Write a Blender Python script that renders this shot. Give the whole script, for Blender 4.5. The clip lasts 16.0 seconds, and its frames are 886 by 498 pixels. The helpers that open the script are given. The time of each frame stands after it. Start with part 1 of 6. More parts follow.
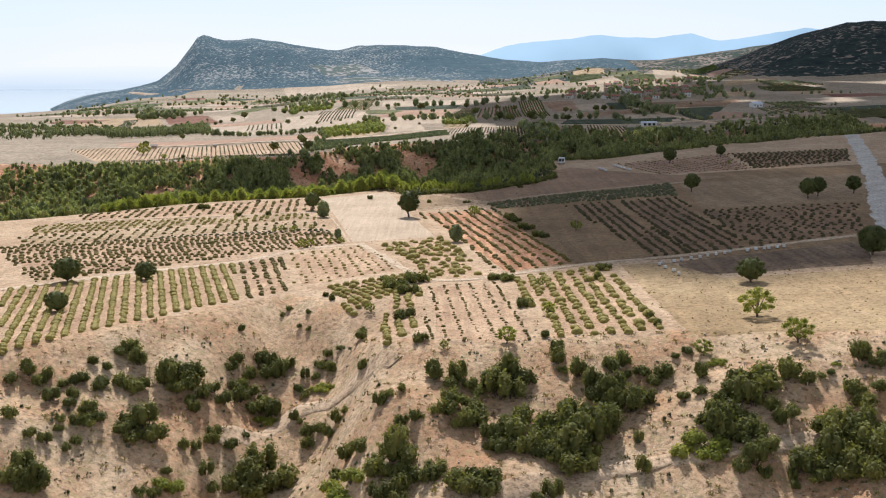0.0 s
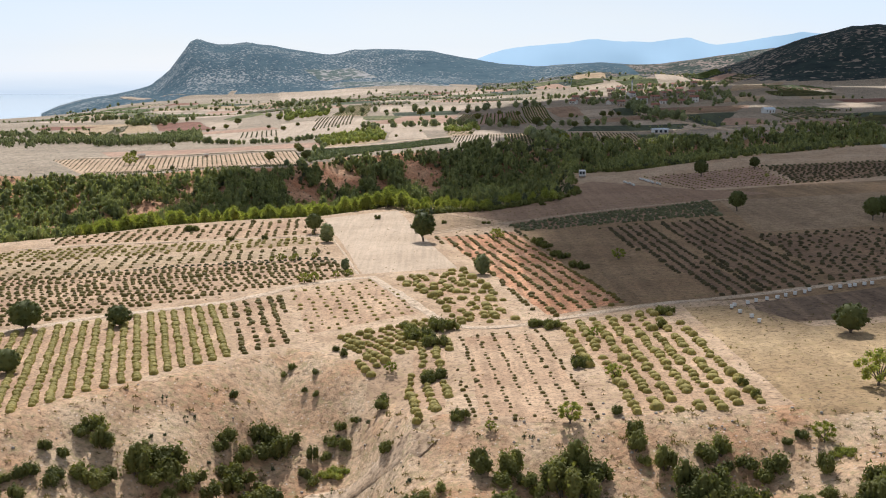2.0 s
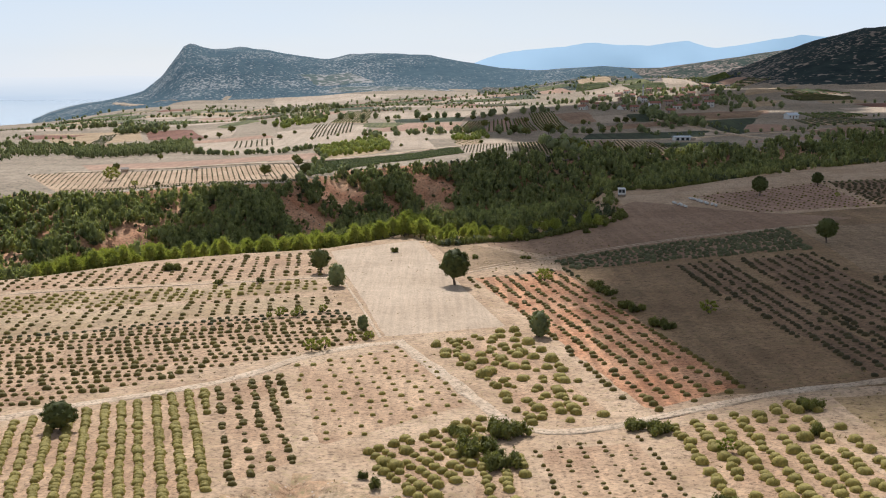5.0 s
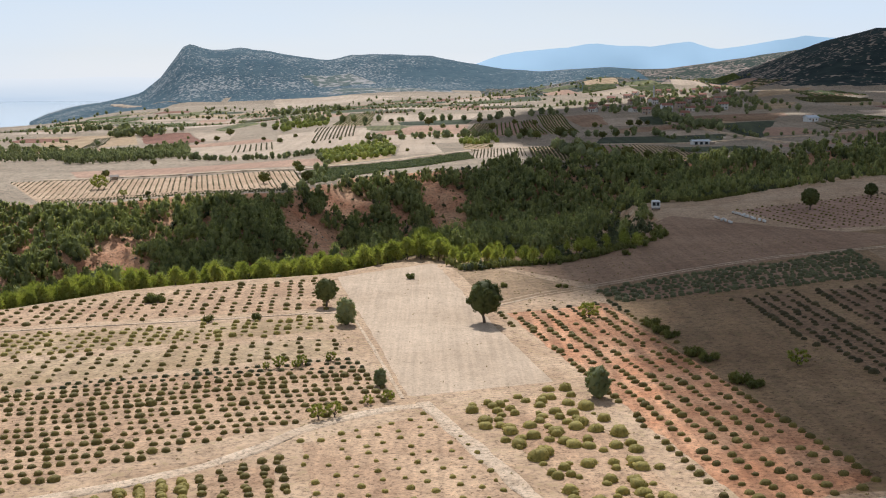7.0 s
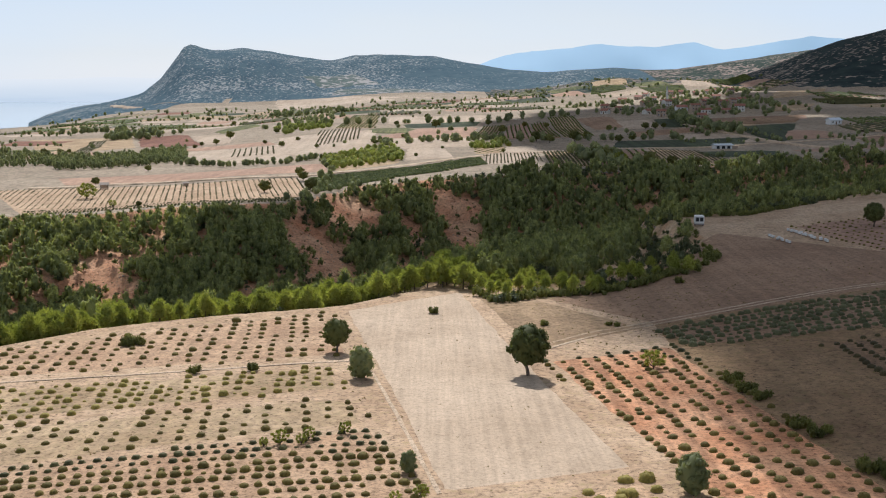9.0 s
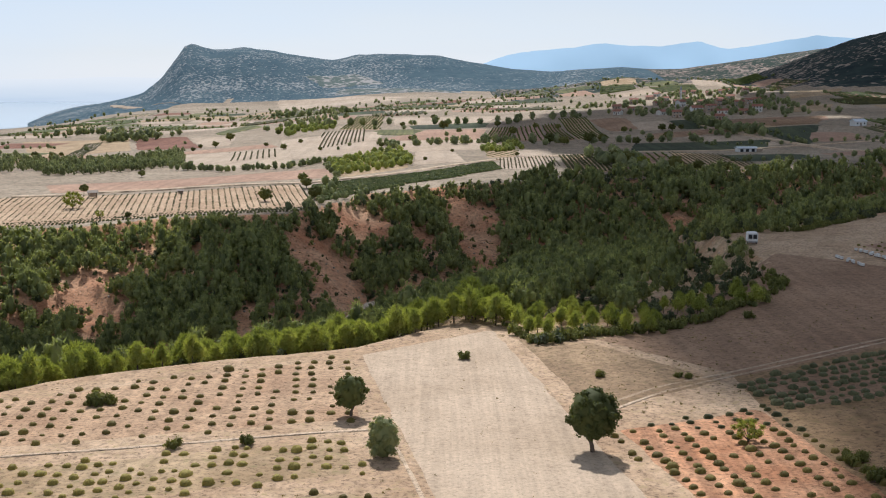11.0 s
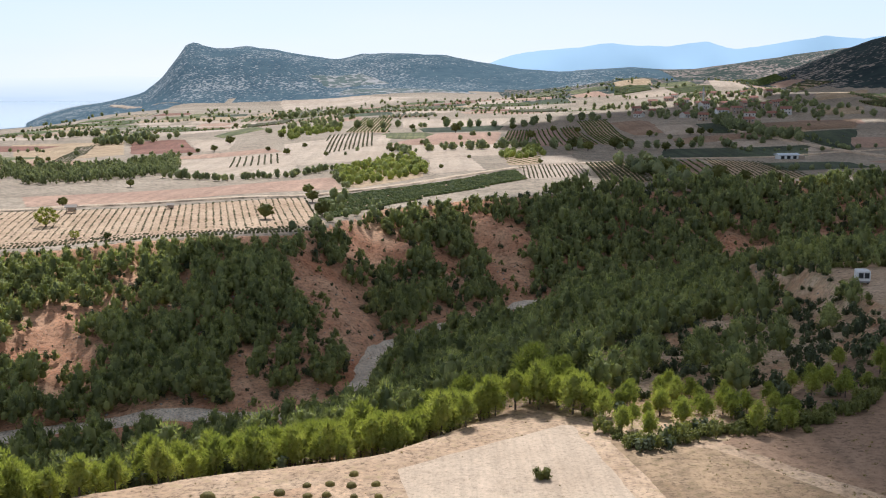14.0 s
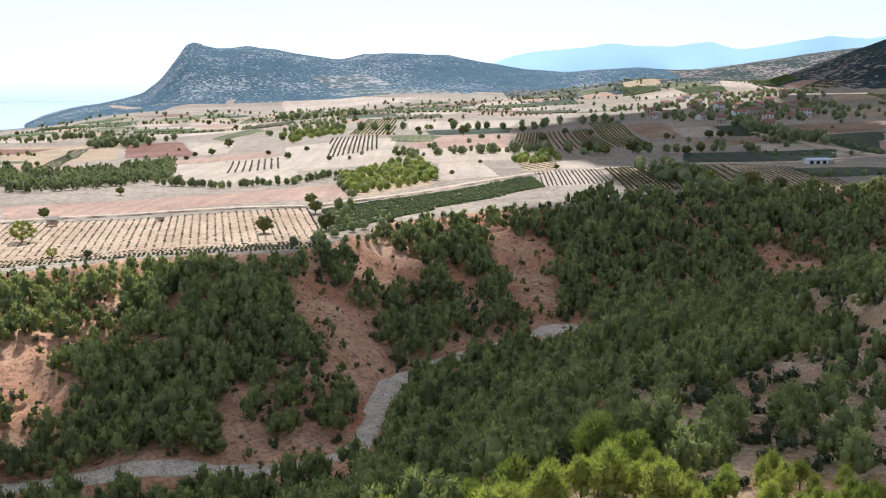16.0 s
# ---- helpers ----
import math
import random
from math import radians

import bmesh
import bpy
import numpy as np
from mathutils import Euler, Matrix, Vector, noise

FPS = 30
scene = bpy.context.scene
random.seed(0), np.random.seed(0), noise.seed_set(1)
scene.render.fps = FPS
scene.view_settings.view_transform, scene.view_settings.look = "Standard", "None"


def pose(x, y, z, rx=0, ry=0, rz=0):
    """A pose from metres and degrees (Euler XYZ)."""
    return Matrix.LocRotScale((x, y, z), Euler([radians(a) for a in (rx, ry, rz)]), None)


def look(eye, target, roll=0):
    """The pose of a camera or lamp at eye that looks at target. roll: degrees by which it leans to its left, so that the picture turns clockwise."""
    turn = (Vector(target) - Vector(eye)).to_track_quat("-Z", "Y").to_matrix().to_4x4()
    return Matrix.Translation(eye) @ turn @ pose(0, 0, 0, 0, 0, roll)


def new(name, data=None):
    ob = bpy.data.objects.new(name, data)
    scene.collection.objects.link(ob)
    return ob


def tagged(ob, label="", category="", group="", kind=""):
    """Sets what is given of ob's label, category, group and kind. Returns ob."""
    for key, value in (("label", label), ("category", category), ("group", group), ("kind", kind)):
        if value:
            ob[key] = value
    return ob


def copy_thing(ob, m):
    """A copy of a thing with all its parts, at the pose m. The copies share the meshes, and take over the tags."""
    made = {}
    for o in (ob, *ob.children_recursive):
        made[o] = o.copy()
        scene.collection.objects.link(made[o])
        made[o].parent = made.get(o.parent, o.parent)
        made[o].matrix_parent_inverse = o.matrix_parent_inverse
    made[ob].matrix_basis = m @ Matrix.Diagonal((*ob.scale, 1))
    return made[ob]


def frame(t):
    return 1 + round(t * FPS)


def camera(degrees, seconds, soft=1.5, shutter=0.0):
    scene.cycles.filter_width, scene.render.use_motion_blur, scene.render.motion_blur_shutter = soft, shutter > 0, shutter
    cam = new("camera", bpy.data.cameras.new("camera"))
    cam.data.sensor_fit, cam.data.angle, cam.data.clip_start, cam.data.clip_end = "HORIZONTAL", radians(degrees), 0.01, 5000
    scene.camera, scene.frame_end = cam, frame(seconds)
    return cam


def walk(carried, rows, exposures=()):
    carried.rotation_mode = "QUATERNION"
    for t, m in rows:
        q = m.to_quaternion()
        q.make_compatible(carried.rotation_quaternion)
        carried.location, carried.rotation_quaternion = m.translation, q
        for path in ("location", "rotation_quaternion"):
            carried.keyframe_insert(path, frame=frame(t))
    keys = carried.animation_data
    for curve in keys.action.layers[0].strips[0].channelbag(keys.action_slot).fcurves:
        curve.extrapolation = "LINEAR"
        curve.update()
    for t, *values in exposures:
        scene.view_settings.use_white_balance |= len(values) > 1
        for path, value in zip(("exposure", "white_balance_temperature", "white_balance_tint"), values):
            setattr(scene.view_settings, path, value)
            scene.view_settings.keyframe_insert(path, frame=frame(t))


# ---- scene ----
EXPOSURE = -0.20
cam = camera(41.2, 16.0, soft=1.1)
METRES, EYE, TILT, LEAN, TURN = 240.0, 34.5, -8.8, 0.0, 0.0
ROWS = [
    (0.0, 0.0, 0.0, 0.0, 0.0, 0.0, -0.0),
    (0.5, -0.0054, 0.0329, 0.0053, -0.08, 0.07, -0.05),
    (1.0, -0.011, 0.0656, 0.0105, -0.15, 0.12, -0.04),
    (1.5, -0.0165, 0.0981, 0.0157, -0.23, 0.16, 0.03),
    (2.0, -0.0215, 0.1309, 0.0211, -0.29, 0.2, 0.06),
    (2.5, -0.0266, 0.1631, 0.0263, -0.34, 0.23, 0.09),
    (3.0, -0.0315, 0.1942, 0.0312, -0.41, 0.28, 0.14),
    (3.5, -0.0361, 0.2251, 0.0362, -0.44, 0.33, 0.2),
    (4.0, -0.0404, 0.256, 0.041, -0.47, 0.37, 0.24),
    (6.5, -0.06, 0.4087, 0.0647, -0.5, 0.44, 0.28),
    (7.0, -0.0637, 0.4391, 0.0695, -0.48, 0.46, 0.28),
    (7.5, -0.0674, 0.4693, 0.0743, -0.45, 0.46, 0.27),
    (8.0, -0.0711, 0.4997, 0.079, -0.42, 0.47, 0.26),
    (8.5, -0.0751, 0.5299, 0.0839, -0.4, 0.47, 0.24),
    (9.0, -0.0791, 0.5603, 0.0887, -0.39, 0.49, 0.24),
    (11.5, -0.0981, 0.7095, 0.1121, -0.26, 0.47, 0.22),
    (12.0, -0.1022, 0.7398, 0.117, -0.23, 0.48, 0.18),
    (12.5, -0.1064, 0.7706, 0.1217, -0.21, 0.49, 0.13),
    (13.0, -0.1103, 0.8007, 0.1266, -0.18, 0.47, 0.13),
    (13.5, -0.1141, 0.8309, 0.1314, -0.17, 0.46, 0.1),
    (14.0, -0.1179, 0.8608, 0.1362, -0.16, 0.46, 0.09),
    (14.5, -0.1212, 0.8886, 0.1404, -0.16, 0.46, 0.07),
    (15.0, -0.1249, 0.9188, 0.145, -0.12, 0.47, 0.06),
    (15.5, -0.1287, 0.9489, 0.1497, -0.12, 0.48, 0.07),
    (16.0, -0.1325, 0.979, 0.1543, -0.09, 0.48, 0.08),
]
walk(cam, [(t, pose(0, 0, EYE, TILT, LEAN, TURN) @ pose(METRES * x, METRES * y, METRES * z, 90 + pitch, roll, yaw)) for t, x, y, z, yaw, pitch, roll in ROWS],
     exposures=[(t, EXPOSURE + e, k, 10) for t, e, k in ((0.0, 0.16, 6070), (3.5, 0.01, 6070), (6.5, -0.06, 6040), (9.0, -0.06, 6000), (12.5, 0.01, 5920), (14.5, 0.24, 5750), (16.0, 0.45, 5600))])

# ---------------------------------------------------------------- daylight
SUN_ELEV, SUN_AZ = 49.0, -5.0   # degrees; azimuth from +y towards +x
world = bpy.data.worlds.new("sky")
scene.world = world
world.use_nodes = True
wn = world.node_tree.nodes
sky = wn.new("ShaderNodeTexSky")
sky.sky_type, sky.sun_disc = "NISHITA", False
sky.sun_elevation, sky.sun_rotation = radians(SUN_ELEV), radians(SUN_AZ)
sky.air_density, sky.dust_density, sky.ozone_density = 1.0, 0.15, 3.0
wn["Background"].inputs["Strength"].default_value = 0.102
veil = wn.new("ShaderNodeMix")   # thin high cloud whitens the sky
veil.data_type = "RGBA"
veil.inputs["B"].default_value = (7.9, 9.3, 10.9, 1)
wisp = wn.new("ShaderNodeTexNoise")
wisp.inputs["Scale"].default_value, wisp.inputs["Detail"].default_value = 2.2, 6.0
spread_out = wn.new("ShaderNodeMapping")
spread_out.inputs["Scale"].default_value = (1.0, 1.0, 5.0)
above = wn.new("ShaderNodeTexCoord")
thin = wn.new("ShaderNodeMapRange")
thin.inputs["From Min"].default_value, thin.inputs["From Max"].default_value = 0.35, 0.68
thin.inputs["To Min"].default_value, thin.inputs["To Max"].default_value = 0.34, 0.72
world.node_tree.links.new(above.outputs["Generated"], spread_out.inputs["Vector"])
world.node_tree.links.new(spread_out.outputs["Vector"], wisp.inputs["Vector"])
world.node_tree.links.new(wisp.outputs["Fac"], thin.inputs["Value"])
upward = wn.new("ShaderNodeSeparateXYZ")
world.node_tree.links.new(above.outputs["Generated"], upward.inputs["Vector"])
haze = wn.new("ShaderNodeMapRange")   # the haze thins out with height, the zenith is clear
haze.interpolation_type = "SMOOTHSTEP"
haze.inputs["From Min"].default_value, haze.inputs["From Max"].default_value = 0.05, 0.60
haze.inputs["To Min"].default_value, haze.inputs["To Max"].default_value = 0.95, 0.16
world.node_tree.links.new(upward.outputs["Z"], haze.inputs["Value"])
hazy = wn.new("ShaderNodeMath")
hazy.operation = "MULTIPLY"
world.node_tree.links.new(thin.outputs["Result"], hazy.inputs[0])
world.node_tree.links.new(haze.outputs["Result"], hazy.inputs[1])
world.node_tree.links.new(hazy.outputs["Value"], veil.inputs["Factor"])
tint = wn.new("ShaderNodeMix")
tint.data_type, tint.blend_type = "RGBA", "MULTIPLY"
tint.inputs["Factor"].default_value, tint.inputs["B"].default_value = 1.0, (1.04, 0.99, 0.96, 1)
pale = wn.new("ShaderNodeHueSaturation")   # haze takes the colour out of the sky
pale.inputs["Saturation"].default_value = 0.30
world.node_tree.links.new(sky.outputs["Color"], pale.inputs["Color"])
world.node_tree.links.new(pale.outputs["Color"], tint.inputs["A"])
world.node_tree.links.new(tint.outputs["Result"], veil.inputs["A"])
world.node_tree.links.new(veil.outputs["Result"], wn["Background"].inputs["Color"])
sun = new("sun", bpy.data.lights.new("sun", "SUN"))
sun.data.energy, sun.data.angle, sun.data.color = 5.0, radians(1.2), (1.0, 0.935, 0.86)
az, el = radians(SUN_AZ), radians(SUN_ELEV)
toward_sun = Vector((math.sin(az) * math.cos(el), math.cos(az) * math.cos(el), math.sin(el)))
sun.matrix_world = look(toward_sun * 300, (0, 0, 0))
# ---------------------------------------------------------------- lie of the land
def smooth(a, b, v):
    u = np.clip((v - a) / (b - a), 0, 1)
    return u * u * (3 - 2 * u)


def line(pairs, v):
    return np.interp(v, [p[0] for p in pairs], [p[1] for p in pairs])


FRONT = [(-120, 128), (-54, 144), (-43, 155), (-33, 165), (-24, 178), (-15, 168), (-8, 150), (0, 146), (28, 146), (52, 141), (140, 140)]
RIM_S = [(-500, 150), (-300, 200), (-150, 250), (-82, 288), (-69, 301), (-49, 311), (-34, 316), (-27, 323), (-19, 331), (-13, 325), (-10.5, 316), (-7, 315.5), (-1, 319.5), (8, 320.5),
         (16.4, 327), (27, 340), (33.5, 351), (35.8, 368), (37, 390), (38.5, 410), (54, 408), (75, 425), (106, 442), (154, 462), (300, 540), (600, 680)]
AXIS = [(-500, 330), (-300, 345), (-120, 386), (-70, 406), (-52, 415), (-46, 432), (-42, 455), (-12, 497), (0, 505), (30, 517), (100, 536), (200, 585), (600, 760)]
RIM_N = [(-500, 430), (-300, 462), (-119, 470), (-90, 486), (-64, 488), (-54, 515), (-44, 540), (-15, 566), (20, 582), (60, 594), (100, 600), (200, 645), (600, 830)]
FLOOR = [(-500, -30), (-120, -27), (-60, -25), (-42, -23.5), (0, -20), (60, -16), (150, -9), (300, -3), (600, 4)]
PLAIN = [(-135, 546, -3.2), (-76, 525, -2.5), (-66, 575, -1.5), (-144, 636, -4), (-181, 759, -6.6), (-276, 911, -9), (23, 663, -1.5), (123, 734, -2),
         (157, 985, 7), (229, 1097, 12), (310, 1250, 20), (0, 900, -1), (0, 1300, 4), (-300, 1300, -13), (-560, 1300, -26), (-700, 1700, -40),
         (-900, 2100, -66), (-300, 1750, -8), (0, 1800, 6), (300, 1700, 22), (600, 900, 25), (600, 1300, 26), (400, 700, 14), (-500, 700, -16),
         (-900, 1000, -40), (-1500, 1200, -75), (-1500, 2500, -85), (-1000, 3400, -85), (-2600, 800, -85), (1600, 1500, 40), (1600, 3000, 60), (300, 2600, 25),
         (500, 4500, 20), (-700, 300, -30), (700, 300, 25), (0, -600, -30), (-150, 480, -4), (60, 610, -2), (220, 650, 3)]
MOUNT = [(-1000, -70), (-860, -72), (-833, -60), (-800, -43), (-733, -24), (-668, -16), (-642, -8), (-600, 1), (-585, 7), (-566, 28), (-552, 43), (-535, 64), (-515, 90), (-498, 97), (-485, 95), (-470, 89), (-445, 85),
         (-402, 90), (-359, 87), (-294, 77), (-224, 67), (-176, 77), (-101, 79), (-15, 75), (60, 60), (125, 49), (200, 44), (254, 46), (320, 40), (500, 20), (900, 10)]
HILL = [(260, -200), (300, 0), (335, 22), (370, 34.5), (420, 56), (444, 65), (492, 82), (523, 88), (560, 90), (700, 100), (1000, 112), (1500, 118)]
BACK = [(60, -20), (150, 30), (230, 45), (335, 50), (400, 46), (458, 47), (530, 56), (604, 66), (738, 83), (1000, 95), (1600, 105)]


def wave(x, y, size, seed=0.0):
    """Gentle fixed undulation, about -1 to 1."""
    a, b = x / size + seed, y / size - 0.7 * seed
    return (np.sin(a + 1.3 * np.sin(0.7 * b + seed)) + np.sin(1.07 * b + 1.7 * np.sin(0.6 * a)) + 0.6 * np.sin(1.9 * a - 1.3 * b + 2 * seed)
            + 0.5 * np.sin(2.3 * a + 1.9 * b)) / 2.4


def plain(x, y):
    num = den = 0.0
    for px, py, pz in PLAIN:
        w = 1.0 / (((x - px) ** 2 + (y - py) ** 2) ** 1.6 + 4000.0)
        num, den = num + w * pz, den + w
    return num / den


def height(x, y):
    """Height of the bare ground at a place of the plan."""
    x, y = np.asarray(x, float), np.asarray(y, float)
    top = 0.052 * np.clip(x - 6, 0, 170) - 0.018 * np.clip(-x - 35, 0, 300) + 0.25 * wave(x, y, 17)
    drop = line(FRONT, x) - y
    top = top - 0.37 * np.clip(drop, 0, 75) + smooth(2, 14, drop) * (1.5 * wave(x, y, 6.5, 1) + 0.6 * wave(x, y, 2.4, 2))
    gully = np.exp(-((x + 13 - 0.28 * (y - 160)) / 7.0) ** 2) * smooth(176, 160, y)
    top = top - 3.0 * gully
    s, a, n = line(RIM_S, x), line(AXIS, x), line(RIM_N, x)
    far = plain(x, y)
    u = np.clip((y - s) / (a - s) * (1 + 0.45 * smooth(-4, -24, x)), 0, 1)
    v = np.clip((n - y) / (n - a), 0, 1)
    floor = line(FLOOR, x)
    side = 1.9 * wave(x, y, 9, 3) + 0.9 * wave(x, y, 3.6, 4) + 0.35 * wave(x, y, 1.5, 14)
    zs = top + (floor - top) * (0.35 * u + 0.65 * smooth(0, 1, u)) + side * np.sin(math.pi * np.clip(u * 1.04, 0, 1))
    zs = zs - 1.6 * smooth(0, 6, y - s) * smooth(-14, -34, x) * (1 - smooth(0.2, 0.9, u))
    steep = np.where(x < -45, 0.72, 0.85)
    zn = far + (floor - far) * np.clip(v ** steep, 0, 1) + 1.2 * side * np.sin(math.pi * v)
    z = np.where(y < a, zs, zn)
    xm = (x + 20) * 2380 / np.maximum(y - 120, 900) - 20
    m = (line(MOUNT, xm) - far) * smooth(1850, 2480, y + 60 * wave(x, y, 160, 5)) * smooth(3300, 2620, y)
    face = smooth(1900, 2300, y) * smooth(3000, 2600, y)
    b = (line(BACK, xm) - far) * smooth(1750, 2250, y + 70 * wave(x, y, 120, 8)) * smooth(3400, 2700, y)
    rough = 1 + face * (0.02 * wave(x, y, 45, 6) + 0.022 * wave(x, y, 19, 16) * smooth(-330, -480, xm) + 0.012 * wave(x, y, 15, 17))
    z = z + np.where(xm < -600, m, np.maximum(np.maximum(m, b), 0)) * rough
    crest = 1480 + 0.15 * (x - 420)
    z = z + np.maximum(line(HILL, x) - far, 0) * smooth(-240, 0, y - crest) * smooth(460, 60, y - crest) * (1 + 0.05 * wave(x, y, 38, 7) + 0.03 * wave(x, y, 13, 18))
    z = z - 90 * smooth(2050, 2300, y) * smooth(-860, -960, xm) - 120 * smooth(2640, 2900, y) * smooth(-200, -420, xm)
    knoll = np.exp(-((x - 215) / 150) ** 2 - ((y - 1560) / 130) ** 2)
    return z + knoll * (14 + 5 * wave(x, y, 40, 9))
# ---------------------------------------------------------------- materials
def material(name, rough=0.9, metal=0.0):
    m = bpy.data.materials.new(name)
    m.use_nodes = True
    nt = m.node_tree
    b = nt.nodes["Principled BSDF"]
    b.inputs["Roughness"].default_value, b.inputs["Metallic"].default_value = rough, metal
    b.inputs["Specular IOR Level"].default_value = 0.25
    return m, nt, b


def noise_node(nt, scale, detail=4.0, rough=0.6, stretch=None):
    co = nt.nodes.new("ShaderNodeTexCoord")
    n = nt.nodes.new("ShaderNodeTexNoise")
    n.inputs["Scale"].default_value, n.inputs["Detail"].default_value, n.inputs["Roughness"].default_value = scale, detail, rough
    if stretch:
        mp = nt.nodes.new("ShaderNodeMapping")
        mp.inputs["Rotation"].default_value, mp.inputs["Scale"].default_value = (0, 0, radians(stretch[0])), stretch[1]
        nt.links.new(co.outputs["Object"], mp.inputs["Vector"])
        nt.links.new(mp.outputs["Vector"], n.inputs["Vector"])
    else:
        nt.links.new(co.outputs["Object"], n.inputs["Vector"])
    return n


def ramp(nt, source, stops):
    r = nt.nodes.new("ShaderNodeValToRGB")
    while len(r.color_ramp.elements) < len(stops):
        r.color_ramp.elements.new(0.5)
    for e, (p, c) in zip(r.color_ramp.elements, stops):
        e.position, e.color = p, (*c, 1)
    nt.links.new(source, r.inputs["Fac"])
    return r


def mix(nt, fac, a, b, kind="MIX"):
    m = nt.nodes.new("ShaderNodeMix")
    m.data_type, m.blend_type = "RGBA", kind
    for sock, v in ((m.inputs["Factor"], fac), (m.inputs["A"], a), (m.inputs["B"], b)):
        if isinstance(v, (int, float)):
            sock.default_value = v
        elif isinstance(v, tuple):
            sock.default_value = (*v, 1)
        else:
            nt.links.new(v, sock)
    return m.outputs["Result"]


def bump(nt, b, source, strength, distance):
    u = nt.nodes.new("ShaderNodeBump")
    u.inputs["Strength"].default_value, u.inputs["Distance"].default_value = strength, distance
    nt.links.new(source, u.inputs["Height"])
    nt.links.new(u.outputs["Normal"], b.inputs["Normal"])


def soil(name, dark, light, patch=0.06, grain=2.2, furrow=None, grass=None, stones=None, relief=0.25, calm=1.0):
    """Dry earth: broad stains, clods and grit; furrow = (degrees, spacing, strength); grass / stones = (colour, amount)."""
    m, nt, b = material(name, 0.95)
    big = noise_node(nt, patch, 5.0, 0.62)
    fine = noise_node(nt, grain, 6.0, 0.7)
    col = ramp(nt, big.outputs["Fac"], [(0.36, dark), (0.64, light)]).outputs["Color"]
    grit = ramp(nt, fine.outputs["Fac"], [(0.33, (0.42, 0.40, 0.37)), (0.48, (1, 1, 1)), (0.68, (1.33, 1.31, 1.28))]).outputs["Color"]
    col = mix(nt, calm, col, grit, "MULTIPLY")
    mid = noise_node(nt, grain * 0.22, 5.0, 0.7)
    worn = ramp(nt, mid.outputs["Fac"], [(0.30, (0.74, 0.72, 0.68)), (0.5, (1, 1, 1)), (0.7, (1.14, 1.13, 1.1))]).outputs["Color"]
    col = mix(nt, calm, col, worn, "MULTIPLY")
    weed = noise_node(nt, grain * 0.8, 2.0, 0.5)
    dots = ramp(nt, weed.outputs["Fac"], [(0.65, (0, 0, 0)), (0.70, (0.85 * calm,) * 3)]).outputs["Color"]
    col = mix(nt, dots, col, tuple(0.42 * a for a in dark))
    if grass:
        tuft = noise_node(nt, 0.9, 6.0, 0.75)
        g = ramp(nt, tuft.outputs["Fac"], [(0.62 - 0.25 * grass[1], (0, 0, 0)), (0.74 - 0.25 * grass[1], (1, 1, 1))]).outputs["Color"]
        col = mix(nt, g, col, grass[0])
    if stones:
        v = nt.nodes.new("ShaderNodeTexVoronoi")
        v.inputs["Scale"].default_value = 1.3
        co = nt.nodes.new("ShaderNodeTexCoord")
        nt.links.new(co.outputs["Object"], v.inputs["Vector"])
        s = ramp(nt, v.outputs["Distance"], [(0.06 + 0.10 * stones[1], (1, 1, 1)), (0.16 + 0.10 * stones[1], (0, 0, 0))]).outputs["Color"]
        col = mix(nt, s, col, stones[0])
    if furrow:
        lines = noise_node(nt, 1.0 / furrow[1], 3.0, 0.6, (furrow[0], (1.0, 0.03, 1.0)))
        f = ramp(nt, lines.outputs["Fac"], [(0.38, (1 - furrow[2],) * 3), (0.62, (1 + 0.6 * furrow[2],) * 3)]).outputs["Color"]
        col = mix(nt, 1.0, col, f, "MULTIPLY")
    nt.links.new(col, b.inputs["Base Color"])
    bump(nt, b, fine.outputs["Fac"], relief, 0.3)
    return m


def leafy(name, dark, light, translucent=0.35, island=False, fine=1.5):
    """Foliage: colour varies from plant to plant and leaf to leaf, and light passes through it."""
    m, nt, b = material(name, 0.75)
    co = nt.nodes.new("ShaderNodeNewGeometry" if island else "ShaderNodeObjectInfo")
    rnd = co.outputs["Random Per Island" if island else "Random"]
    n = noise_node(nt, 0.28 if island else fine, 3.0, 0.6)
    base = ramp(nt, rnd, [(0.0, dark), (1.0, light)]).outputs["Color"]
    spots = ramp(nt, n.outputs["Fac"], [(0.3, (0.65, 0.68, 0.65)), (0.7, (1.3, 1.25, 1.15))]).outputs["Color"]
    col = mix(nt, 1.0, base, spots, "MULTIPLY")
    nt.links.new(col, b.inputs["Base Color"])
    if translucent:
        t = nt.nodes.new("ShaderNodeBsdfTranslucent")
        nt.links.new(mix(nt, 1.0, col, (1.25, 1.3, 0.6), "MULTIPLY"), t.inputs["Color"])
        ms = nt.nodes.new("ShaderNodeMixShader")
        ms.inputs["Fac"].default_value = translucent
        nt.links.new(b.outputs["BSDF"], ms.inputs[1])
        nt.links.new(t.outputs["BSDF"], ms.inputs[2])
        nt.links.new(ms.outputs["Shader"], nt.nodes["Material Output"].inputs["Surface"])
    return m


